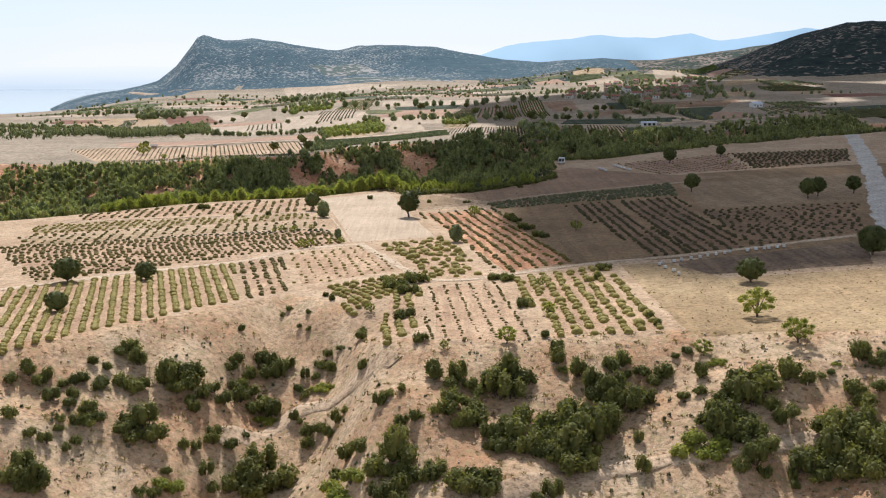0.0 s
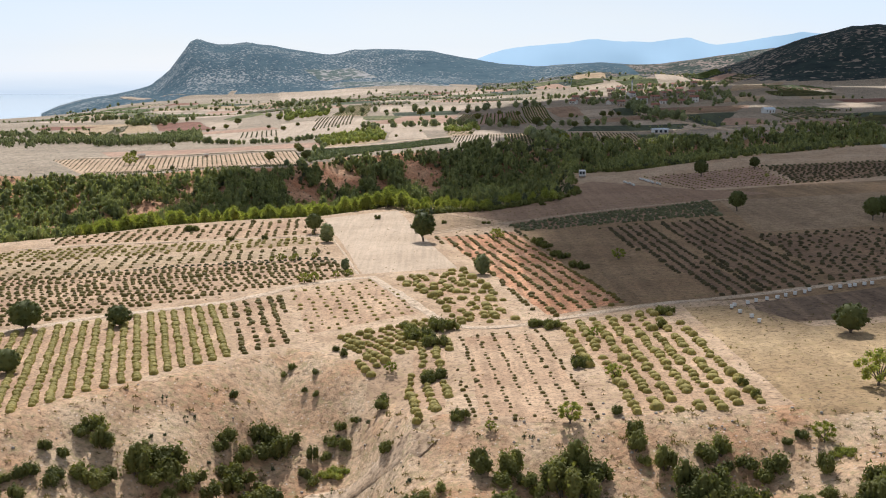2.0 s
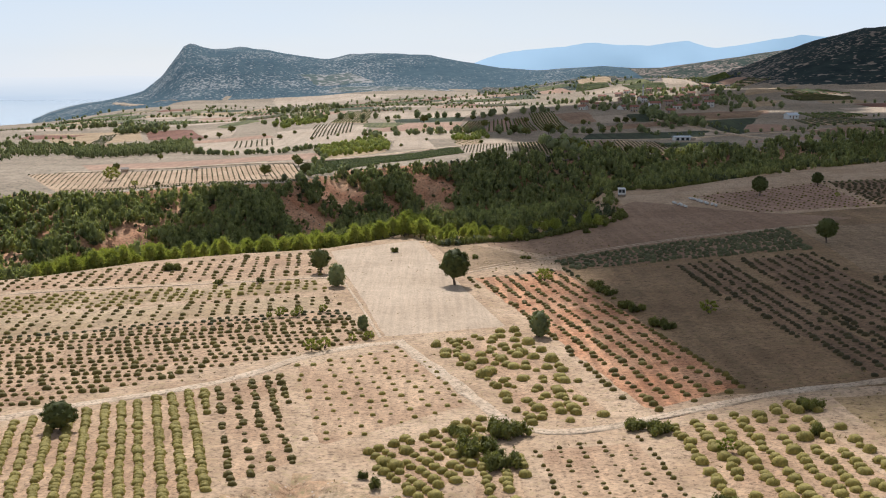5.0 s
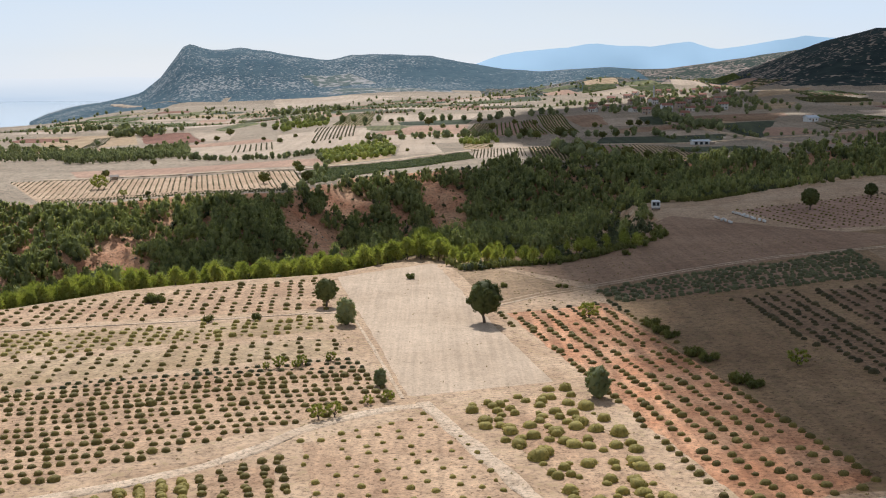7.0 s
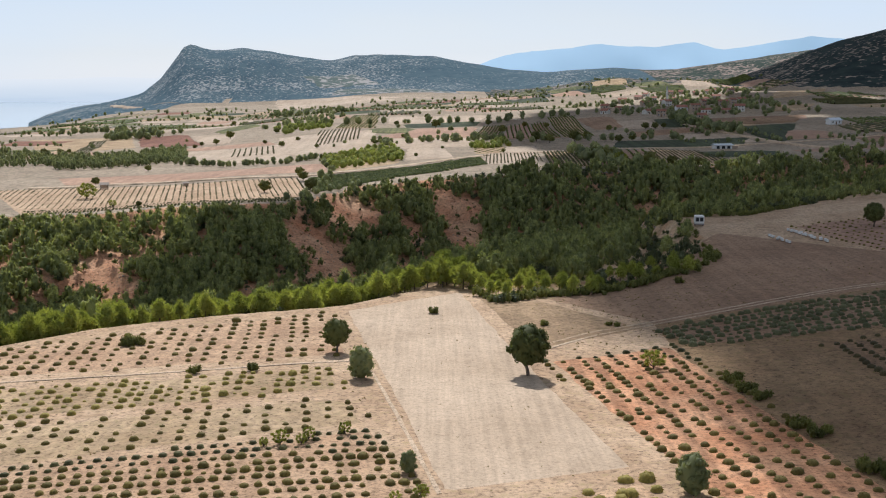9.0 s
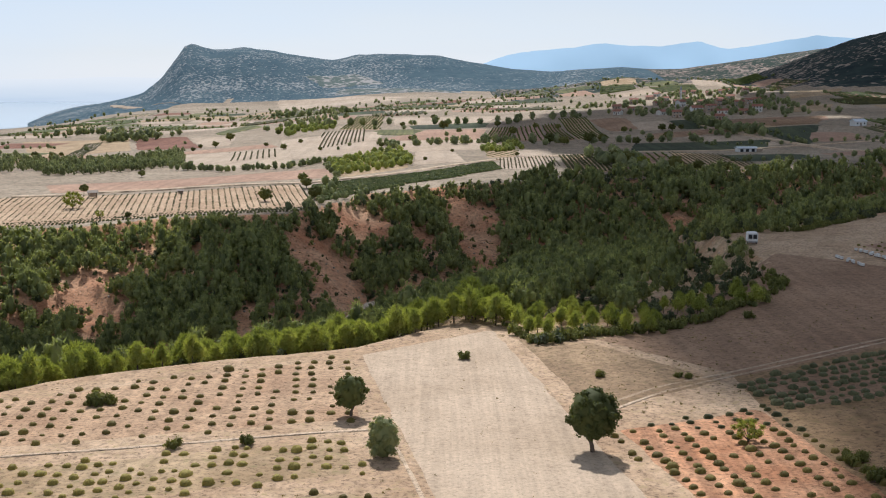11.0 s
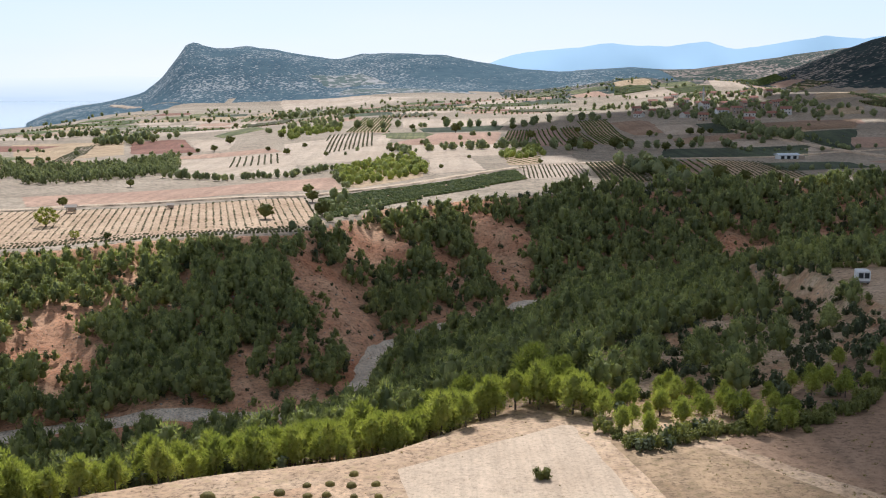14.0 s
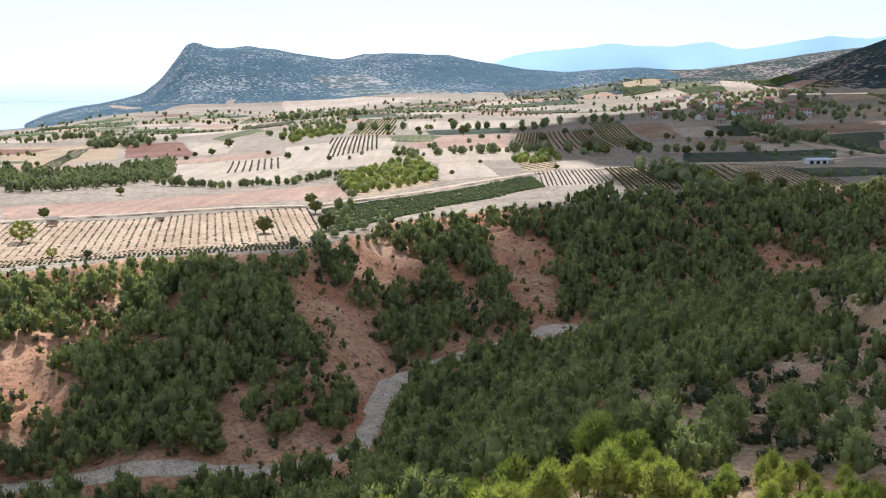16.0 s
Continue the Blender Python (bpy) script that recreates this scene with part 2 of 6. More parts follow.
def scrub(name, rock_a, rock_b, bush_a, bush_b, scale, cover, patch):
    """A far hillside: pale rock speckled with dark shrubs, thicker in patches."""
    m, nt, b = material(name, 0.95)
    ground = noise_node(nt, patch * 2.2, 6.0, 0.65)
    col = ramp(nt, ground.outputs["Fac"], [(0.35, rock_a), (0.65, rock_b)]).outputs["Color"]
    cells = nt.nodes.new("ShaderNodeTexVoronoi")
    cells.inputs["Scale"].default_value, cells.inputs["Randomness"].default_value = scale, 1.0
    co = nt.nodes.new("ShaderNodeTexCoord")
    nt.links.new(co.outputs["Object"], cells.inputs["Vector"])
    thick = noise_node(nt, patch, 5.0, 0.65)
    add = nt.nodes.new("ShaderNodeMath")
    add.operation = "MULTIPLY_ADD"
    nt.links.new(thick.outputs["Fac"], add.inputs[0])
    add.inputs[1].default_value = -1.5
    nt.links.new(cells.outputs["Distance"], add.inputs[2])
    lim = -0.75 + cover
    b.inputs["Specular IOR Level"].default_value = 0.03
    mask = ramp(nt, add.outputs["Value"], [(0.0, (1, 1, 1)), (1.0, (0, 0, 0))])
    mr = nt.nodes.new("ShaderNodeMapRange")
    mr.inputs["From Min"].default_value, mr.inputs["From Max"].default_value = lim, lim + 0.16
    nt.links.new(add.outputs["Value"], mr.inputs["Value"])
    nt.links.new(mr.outputs["Result"], mask.inputs["Fac"])
    tone = noise_node(nt, patch * 6, 3.0, 0.6)
    bush = ramp(nt, tone.outputs["Fac"], [(0.35, bush_a), (0.65, bush_b)]).outputs["Color"]
    nt.links.new(mix(nt, mask.outputs["Color"], col, bush), b.inputs["Base Color"])
    bump(nt, b, mask.outputs["Color"], 0.6, 2.5)
    return m


def plain_mat(name, a, b_, scale=1.0, rough=0.8, metal=0.0, relief=0.1):
    m, nt, b = material(name, rough, metal)
    n = noise_node(nt, scale, 5.0, 0.6)
    nt.links.new(ramp(nt, n.outputs["Fac"], [(0.35, a), (0.65, b_)]).outputs["Color"], b.inputs["Base Color"])
    if relief:
        bump(nt, b, n.outputs["Fac"], relief, 0.05)
    return m


EARTH = soil("dry_earth", (0.46, 0.265, 0.148), (0.60, 0.445, 0.295), 0.09, 1.6, grass=((0.40, 0.31, 0.16), 0.42), stones=((0.66, 0.54, 0.43), 0.2), relief=0.7)
CANYON = soil("red_canyon_earth", (0.46, 0.205, 0.108), (0.63, 0.385, 0.235), 0.055, 1.1, stones=((0.46, 0.36, 0.28), 0.4), relief=0.7)
MARGIN = soil("pale_field_margin_earth", (0.42, 0.285, 0.18), (0.55, 0.40, 0.27), 0.07, 1.8, grass=((0.38, 0.29, 0.15), 0.3), relief=0.4)
FARM = soil("far_farmland_earth", (0.27, 0.213, 0.155), (0.39, 0.315, 0.235), 0.012, 0.5, grass=((0.17, 0.165, 0.095), 0.35))
# mountain rock and shrubs carry the blue of distance haze in their colours
HAZE_MOUNTAIN = scrub("haze_tinted_mountain_scrub", (0.27, 0.30, 0.315), (0.37, 0.39, 0.39), (0.062, 0.108, 0.142), (0.092, 0.145, 0.175), 0.21, 0.66, 0.007)
HILLSIDE = scrub("dark_hill_scrub", (0.26, 0.215, 0.18), (0.37, 0.315, 0.26), (0.026, 0.040, 0.043), (0.048, 0.066, 0.062), 0.18, 0.66, 0.010)
BACKHILL = scrub("back_hill_scrub", (0.27, 0.21, 0.185), (0.37, 0.305, 0.265), (0.04, 0.06, 0.055), (0.065, 0.085, 0.07), 0.17, 0.58, 0.018)
TERRACE = scrub("terraced_grove", (0.32, 0.315, 0.31), (0.42, 0.41, 0.40), (0.10, 0.14, 0.135), (0.14, 0.175, 0.165), 0.10, 0.45, 0.02)
PALE = soil("pale_harrowed_soil", (0.485, 0.37, 0.262), (0.59, 0.46, 0.335), 0.07, 2.5, furrow=(8, 0.7, 0.10), calm=0.45)
PINKISH = soil("pinkish_tilled_soil", (0.40, 0.255, 0.158), (0.525, 0.365, 0.235), 0.09, 2.4, furrow=(8, 0.9, 0.12))
GRASSY = soil("dry_yellow_grass", (0.345, 0.235, 0.125), (0.465, 0.335, 0.19), 0.05, 1.8, grass=((0.30, 0.225, 0.10), 0.3), furrow=(96, 2.2, 0.1))
DRYLAND = soil("dull_brown_fallow", (0.275, 0.185, 0.11), (0.38, 0.265, 0.16), 0.05, 1.8, grass=((0.19, 0.14, 0.07), 0.4), furrow=(96, 2.2, 0.12))
STRAW = soil("straw_stubble_soil", (0.36, 0.25, 0.145), (0.50, 0.37, 0.235), 0.07, 1.8, grass=((0.27, 0.22, 0.11), 0.35), furrow=(96, 2.2, 0.12))
REDSOIL = soil("red_tilled_soil", (0.44, 0.205, 0.105), (0.565, 0.325, 0.19), 0.10, 2.0, furrow=(8, 1.5, 0.3))
DRYBROWN = soil("reddish_brown_fallow", (0.24, 0.148, 0.078), (0.335, 0.22, 0.12), 0.05, 1.8, grass=((0.22, 0.155, 0.07), 0.4), furrow=(8, 2.2, 0.14))
BROWN = soil("brown_ploughed_soil", (0.215, 0.132, 0.076), (0.30, 0.19, 0.11), 0.03, 1.6, furrow=(70, 2.0, 0.14))
TAN = soil("tan_ploughed_soil", (0.265, 0.162, 0.10), (0.36, 0.235, 0.15), 0.03, 1.6, furrow=(70, 2.0, 0.14), calm=0.7)
BLACKISH = soil("dark_ploughed_soil", (0.185, 0.122, 0.078), (0.265, 0.18, 0.117), 0.06, 1.6, furrow=(98, 1.6, 0.25))
ROSE = soil("rosy_ploughed_soil", (0.35, 0.215, 0.15), (0.44, 0.285, 0.20), 0.02, 0.8, furrow=(75, 4.0, 0.12), calm=0.7)
MAROON = soil("maroon_ploughed_soil", (0.177, 0.073, 0.047), (0.25, 0.118, 0.077), 0.02, 0.8, furrow=(60, 4.0, 0.12))
CREAM = soil("cream_bare_soil", (0.41, 0.32, 0.235), (0.515, 0.415, 0.315), 0.015, 0.8, furrow=(80, 5.0, 0.1), calm=0.6)
OLIVE = soil("green_crop", (0.09, 0.105, 0.035), (0.19, 0.185, 0.07), 0.03, 0.8, furrow=(80, 3.0, 0.35))
DKGREEN = soil("dark_green_crop", (0.03, 0.045, 0.02), (0.065, 0.085, 0.035), 0.02, 0.8, furrow=(80, 3.5, 0.3))
TRACK = soil("trodden_track_dust", (0.49, 0.37, 0.26), (0.60, 0.475, 0.35), 0.2, 2.5)
SAND = soil("bare_slope_sand", (0.47, 0.33, 0.215), (0.60, 0.455, 0.32), 0.2, 1.6, stones=((0.60, 0.48, 0.37), 0.2), relief=0.5)
GRAVEL = soil("grey_river_gravel", (0.62, 0.50, 0.375), (0.76, 0.645, 0.505), 0.25, 2.5, stones=((0.58, 0.56, 0.52), 0.5), relief=0.6)
ROAD = soil("grey_gravel_road", (0.48, 0.45, 0.41), (0.58, 0.55, 0.50), 0.1, 1.5)
LAV = leafy("lavender_foliage", (0.26, 0.215, 0.056), (0.37, 0.305, 0.088), 0.12, fine=6.0)
LAV_DARK = leafy("dark_lavender_foliage", (0.13, 0.104, 0.03), (0.215, 0.172, 0.047), 0.10, fine=6.0)
LAV_GREY = leafy("grey_lavender_foliage", (0.10, 0.105, 0.055), (0.165, 0.168, 0.088), 0.10, fine=6.0)
LAV_BLACK = leafy("blackish_lavender_foliage", (0.062, 0.052, 0.026), (0.105, 0.088, 0.042), 0.08, fine=6.0)
VINE_LEAF = leafy("vine_leaves", (0.08, 0.115, 0.03), (0.15, 0.18, 0.05), 0.3, island=True)
LAV_FAR = leafy("far_lavender_foliage", (0.07, 0.072, 0.03), (0.13, 0.125, 0.05), 0.10, island=True)
PINE = leafy("pine_needles", (0.27, 0.30, 0.085), (0.42, 0.435, 0.13), 0.5)
PINE_FAR = leafy("pine_wood_needles", (0.195, 0.225, 0.11), (0.40, 0.415, 0.185), 0.45, island=True)
OAK = leafy("dark_shrub_leaves", (0.12, 0.13, 0.042), (0.225, 0.225, 0.072), 0.36)
PLAIN_LEAF = leafy("plain_tree_leaves", (0.20, 0.23, 0.13), (0.33, 0.35, 0.20), 0.42, island=True)
RIM_LEAF = leafy("rim_shrub_leaves", (0.14, 0.155, 0.055), (0.26, 0.265, 0.095), 0.38, island=True)
OAK_FAR = leafy("far_shrub_leaves", (0.075, 0.095, 0.06), (0.16, 0.18, 0.10), 0.30, island=True)
DARKLEAF = leafy("dark_tree_leaves", (0.085, 0.10, 0.035), (0.15, 0.165, 0.058), 0.3)
ALMOND = leafy("almond_leaves", (0.25, 0.275, 0.062), (0.38, 0.39, 0.105), 0.45)
GREYLEAF = leafy("grey_olive_leaves", (0.20, 0.225, 0.115), (0.29, 0.31, 0.155), 0.35)
BARK = plain_mat("bark", (0.10, 0.075, 0.055), (0.19, 0.15, 0.115), 6.0, 0.9)
WALLS = plain_mat("pale_plaster", (0.62, 0.59, 0.54), (0.74, 0.71, 0.66), 0.8, 0.9)
BRICKY = plain_mat("ochre_plaster", (0.40, 0.31, 0.24), (0.50, 0.40, 0.31), 0.8, 0.9)
TILES = plain_mat("red_roof_tiles", (0.27, 0.12, 0.085), (0.38, 0.19, 0.14), 2.0, 0.85)
PANE = plain_mat("dark_window_glass", (0.03, 0.035, 0.04), (0.05, 0.055, 0.06), 1.0, 0.15, relief=0)
DOORWOOD = plain_mat("brown_door_wood", (0.13, 0.08, 0.05), (0.2, 0.13, 0.08), 3.0, 0.7)
WHITE = plain_mat("white_paint", (0.66, 0.66, 0.65), (0.76, 0.76, 0.75), 2.0, 0.5)
SHEET = plain_mat("pale_blue_sheet_roof", (0.55, 0.63, 0.72), (0.66, 0.72, 0.80), 1.0, 0.4)
RUBBER = plain_mat("black_rubber", (0.02, 0.02, 0.02), (0.035, 0.035, 0.035), 4.0, 0.8)
STEEL = plain_mat("grey_steel", (0.25, 0.25, 0.26), (0.35, 0.35, 0.36), 4.0, 0.45, 0.8)
# ---------------------------------------------------------------- building helpers
def solid(name, verts, faces, mats, parent=None, label="", shade=False):
    me = bpy.data.meshes.new(name)
    v = np.asarray(verts, np.float32).reshape(-1, 3)
    if isinstance(faces, np.ndarray):
        k = faces.shape[1]
        me.vertices.add(len(v))
        me.vertices.foreach_set("co", v.ravel())
        me.loops.add(faces.size)
        me.loops.foreach_set("vertex_index", faces.astype(np.int32).ravel())
        me.polygons.add(len(faces))
        me.polygons.foreach_set("loop_start", np.arange(0, faces.size, k, dtype=np.int32))
        me.update(calc_edges=True)
    else:
        me.from_pydata([tuple(map(float, p)) for p in v], [], [tuple(map(int, f)) for f in faces])
        me.update()
    for m in mats if isinstance(mats, (list, tuple)) else [mats]:
        me.materials.append(m)
    if shade:
        me.polygons.foreach_set("use_smooth", [True] * len(me.polygons))
    ob = new(name, me)
    if parent:
        ob.parent = parent
    if label:
        tagged(ob, label)
    return ob


def sheet_faces(nx, ny):
    i = np.arange(nx * ny).reshape(ny, nx)
    return np.stack([i[:-1, :-1], i[:-1, 1:], i[1:, 1:], i[1:, :-1]], -1).reshape(-1, 4)


def spread(lo, hi, step, low_end, high_end, grow=1.09, mild=0.0, cap=10.0):
    """Even steps from lo to hi that widen outwards; within 'mild' metres of that stretch no step is longer than the cap."""
    mid = list(np.arange(lo, hi + step, step))
    sides = []
    for reach in (high_end - mid[-1], mid[0] - low_end):
        out, s = [0.0], step
        while out[-1] < reach:
            s = min(s * grow, cap if out[-1] < mild else 130)
            out.append(out[-1] + s)
        sides.append(np.array(out[1:]))
    return np.concatenate([mid[0] - sides[1][::-1], mid, mid[-1] + sides[0]])


# ---------------------------------------------------------------- ground: one sheet to the horizon
gx = spread(-125, 150, 1.8, -3400, 3000, 1.07, 220)
gy = spread(95, 610, 1.8, -700, 4700, 1.06, 900)
X, Y = np.meshgrid(gx, gy)
Z = height(X, Y)
ground = solid("ground", np.stack([X, Y, Z], -1), sheet_faces(len(gx), len(gy)), [EARTH, CANYON, FARM, HAZE_MOUNTAIN, HILLSIDE, BACKHILL, MARGIN, DRYBROWN], shade=True)
cx, cy = (X[:-1, :-1] + X[1:, 1:]) / 2, (Y[:-1, :-1] + Y[1:, 1:]) / 2
wob = 4 * wave(cx, cy, 5, 11) + 2 * wave(cx, cy, 2.1, 12)
slot = np.zeros(cx.shape, np.int32)
rim_s, rim_n = line(RIM_S, cx), line(RIM_N, cx)
slot[(cy > line(FRONT, cx) + 3 + wob) & (cy < rim_s + 3 + 0.6 * wob)] = 6
slot[(slot == 6) & (cx > 12) & (cy > 199) & (cy < 345)] = 7
slot[(cy > np.where(cx < -12, rim_s + 22, line(AXIS, cx) - 22) + 2 * wob) & (cy < rim_n + 1 + 0.4 * wob)] = 1
slot[cy >= rim_n + 1 + 0.4 * wob] = 2
big = 60 * wave(cx, cy, 90, 13)
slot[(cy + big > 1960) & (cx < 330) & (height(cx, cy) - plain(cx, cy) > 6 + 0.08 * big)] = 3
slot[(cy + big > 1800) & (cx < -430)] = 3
crest = 1480 + 0.15 * (cx - 420)
slot[((line(HILL, cx) - plain(cx, cy)) * smooth(-240, 0, cy - crest) > 6 + 0.06 * big) & (cy < crest + 420)] = 4
slot[(cy > 1430 + big) & (cx > 60) & (slot == 2)] = 5
ground.data.polygons.foreach_set("material_index", slot.ravel())
tagged(ground, "dry rolling farmland cut by a wooded red gorge, with scrub mountains beyond", "ground", kind="structure")

# the lake, far below
lake_mat, lnt, lb = material("lake_water", 0.12)
lb.inputs["Base Color"].default_value = (0.36, 0.46, 0.55, 1)
lb.inputs["Specular IOR Level"].default_value = 0.5
ripple = noise_node(lnt, 0.02, 5.0, 0.6)
bump(lnt, lb, ripple.outputs["Fac"], 0.15, 2.0)
lx, ly = np.linspace(-3400, -380, 30), np.linspace(700, 4800, 40)
LX, LY = np.meshgrid(lx, ly)
lake = solid("water", np.stack([LX, LY, 0 * LX - 57], -1), sheet_faces(30, 40), lake_mat)
tagged(lake, "calm hazy blue lake beyond the mountain", "lake", kind="structure")

# pale blue ranges on the far shore; blue base and emission stand in for haze
SKYLINE = [(-2600, -70), (-900, -60), (40, 30), (130, 72), (216, 103), (302, 125), (451, 140), (622, 157), (815, 146), (986, 161), (1093, 136), (1221, 153),
           (1435, 185), (1585, 174), (1645, 183), (2100, 190), (2600, 160)]
RANGE_M, rnt, rb = material("haze_glow_range", 1.0)
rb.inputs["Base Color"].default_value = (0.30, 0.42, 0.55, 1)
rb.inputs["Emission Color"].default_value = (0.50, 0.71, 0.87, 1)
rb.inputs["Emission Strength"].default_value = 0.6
rx = np.linspace(-2400, 2600, 300)
rise = line(SKYLINE, rx) + 3 * wave(rx, 0 * rx, 60, 3) + 1.5 * wave(rx, 0 * rx, 17, 5)
rows_r = [np.stack([rx, 4500 + 230 * f - 30 * wave(rx, 300 * f + 0 * rx, 90, 2) * (1 - f), -80 + (rise + 80) * f ** 0.8], -1) for f in np.linspace(0, 1, 8)]
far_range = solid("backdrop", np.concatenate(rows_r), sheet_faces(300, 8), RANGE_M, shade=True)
tagged(far_range, "mountain range on the horizon, its blue haze painted as a glow", "mountains", kind="structure")
# added emissive sheet: haze painted from the lake's far edge up to sky colour
SHORE_M, snt, sb = material("shore_haze_glow", 1.0)
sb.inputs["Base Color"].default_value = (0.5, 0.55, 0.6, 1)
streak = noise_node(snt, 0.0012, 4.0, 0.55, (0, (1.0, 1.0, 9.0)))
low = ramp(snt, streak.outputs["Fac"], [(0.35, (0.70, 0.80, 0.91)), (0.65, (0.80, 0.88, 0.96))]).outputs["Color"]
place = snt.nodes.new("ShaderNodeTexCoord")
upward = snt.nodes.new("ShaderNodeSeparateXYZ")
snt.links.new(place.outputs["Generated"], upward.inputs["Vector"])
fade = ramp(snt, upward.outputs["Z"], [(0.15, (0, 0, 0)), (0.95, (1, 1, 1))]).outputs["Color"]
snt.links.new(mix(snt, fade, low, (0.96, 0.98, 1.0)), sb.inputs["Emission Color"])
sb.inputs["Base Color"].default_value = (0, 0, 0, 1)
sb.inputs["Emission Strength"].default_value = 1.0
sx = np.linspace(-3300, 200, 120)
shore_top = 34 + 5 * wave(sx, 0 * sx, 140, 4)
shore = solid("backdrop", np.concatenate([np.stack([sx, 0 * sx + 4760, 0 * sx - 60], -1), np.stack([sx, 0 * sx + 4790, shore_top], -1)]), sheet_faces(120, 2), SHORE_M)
tagged(shore, "added glowing sheet painted as pale haze over the lake's far shore", "haze", kind="structure")


# ---------------------------------------------------------------- fields, tracks
def quad_point(c, u, v):
    a, b, d, e = [np.array(p) for p in c]
    u, v = np.asarray(u)[..., None], np.asarray(v)[..., None]
    return (a * (1 - u) + b * u) * (1 - v) + (e * (1 - u) + d * u) * v


def field(corners, mat, label, lift=0.07, step=2.0, ragged=0.5):
    """A field laid on the land: its four corners, going round."""
    c = [np.array(p, float) for p in corners]
    nu = int(np.clip(max(np.linalg.norm(c[1] - c[0]), np.linalg.norm(c[2] - c[3])) / step, 6, 70))
    nv = int(np.clip(max(np.linalg.norm(c[3] - c[0]), np.linalg.norm(c[2] - c[1])) / step, 6, 70))
    U, V = np.meshgrid(np.linspace(0, 1, nu), np.linspace(0, 1, nv))
    p = quad_point(c, U, V)
    x, y = p[..., 0], p[..., 1]
    rim = np.maximum(np.abs(U - 0.5), np.abs(V - 0.5)) > 0.499
    x = x + rim * ragged * wave(x, y, 1.7, 3)
    y = y + rim * ragged * wave(x, y, 1.9, 8)
    z = height(x, y) + np.where(rim, -0.10, lift)
    ob = solid("field", np.stack([x, y, z], -1), sheet_faces(nu, nv), mat, shade=True)
    return tagged(ob, label, "field", kind="structure")


def inside(c, p):
    s = 0
    for i in range(4):
        a, b = c[i], c[(i + 1) % 4]
        k = (b[0] - a[0]) * (p[1] - a[1]) - (b[1] - a[1]) * (p[0] - a[0])
        if s == 0:
            s = 1 if k > 0 else -1
        elif k * s < 0:
            return False
    return True


def ribbon(points, width, mat, label, name="track", lift=0.10):
    p = np.array(points, float)
    d = np.r_[0, np.cumsum(np.linalg.norm(np.diff(p, axis=0), axis=1))]
    n = max(6, int(d[-1] / 1.8))
    s = np.linspace(0, d[-1], n)
    q = np.stack([np.interp(s, d, p[:, 0]), np.interp(s, d, p[:, 1])], -1)
    for _ in range(4):
        q[1:-1] = (q[:-2] + 2 * q[1:-1] + q[2:]) / 4
    t = np.gradient(q, axis=0)
    t /= np.linalg.norm(t, axis=1)[:, None]
    nrm = np.stack([-t[:, 1], t[:, 0]], -1)
    cols = []
    for k, f in enumerate((-0.5, -0.38, -0.2, 0, 0.2, 0.38, 0.5)):
        w = width * f + 0.12 * width * wave(q[:, 0] + 9 * k, q[:, 1], 1.6, k) * (abs(f) > 0.3)
        e = q + nrm * w[:, None]
        dz = -0.12 if abs(f) == 0.5 else lift - (0.05 if abs(f) == 0.2 else 0)
        cols.append(np.stack([e[:, 0], e[:, 1], height(e[:, 0], e[:, 1]) + dz], -1))
    ob = solid(name, np.stack(cols, 1), sheet_faces(7, n), mat, shade=True)
    return tagged(ob, label, name, kind="structure")


# lavender plants: a clipped dome of stubbly stems
def dome(rng, spikes=22, flat=0.78, rings=3, segs=9):
    v, f = [], []
    for r in range(rings):
        a = math.pi / 2 * ((r / rings) ** 0.9)
        for s in range(segs):
            t = 2 * math.pi * (s + 0.5 * (r % 2)) / segs
            k = 0.5 * (1 + 0.07 * rng.standard_normal())
            v.append((k * math.cos(a) * math.cos(t), k * math.cos(a) * math.sin(t), flat * k * math.sin(a) + (0 if r else -0.08)))
    v.append((0, 0, flat * 0.5))
    for r in range(rings - 1):
        for s in range(segs):
            i, j = r * segs + s, r * segs + (s + 1) % segs
            f.append((i, j, j + segs, i + segs))
    top = len(v) - 1
    f += [((rings - 1) * segs + s, (rings - 1) * segs + (s + 1) % segs, top) for s in range(segs)]
    for _ in range(spikes):
        t, a = rng.uniform(0, 2 * math.pi), math.asin(rng.uniform(0.1, 1))
        w = np.array([math.cos(a) * math.cos(t), math.cos(a) * math.sin(t), flat * math.sin(a)])
        side = np.cross(w, rng.standard_normal(3))
        side *= 0.05 / np.linalg.norm(side)
        b, i = 0.42 * w, len(v)
        v += [b - side, b + side, w * (0.52 + 0.07 * rng.random())]
        f.append((i, i + 1, i + 2))
    return v, f


plants = np.random.default_rng(3)
BUSH = []
for mat in (LAV, LAV_DARK, LAV_GREY, LAV_BLACK):
    kinds = []
    for _ in range(4):
        v, f = dome(plants)
        me = bpy.data.meshes.new("lavender_bush")
        me.from_pydata(v, [], f)
        me.materials.append(mat)
        me.polygons.foreach_set("use_smooth", [len(q) == 4 for q in f])
        kinds.append(me)
    BUSH.append(kinds)
PIP_V, PIP_F = dome(plants, 4, 0.6, 2, 6)


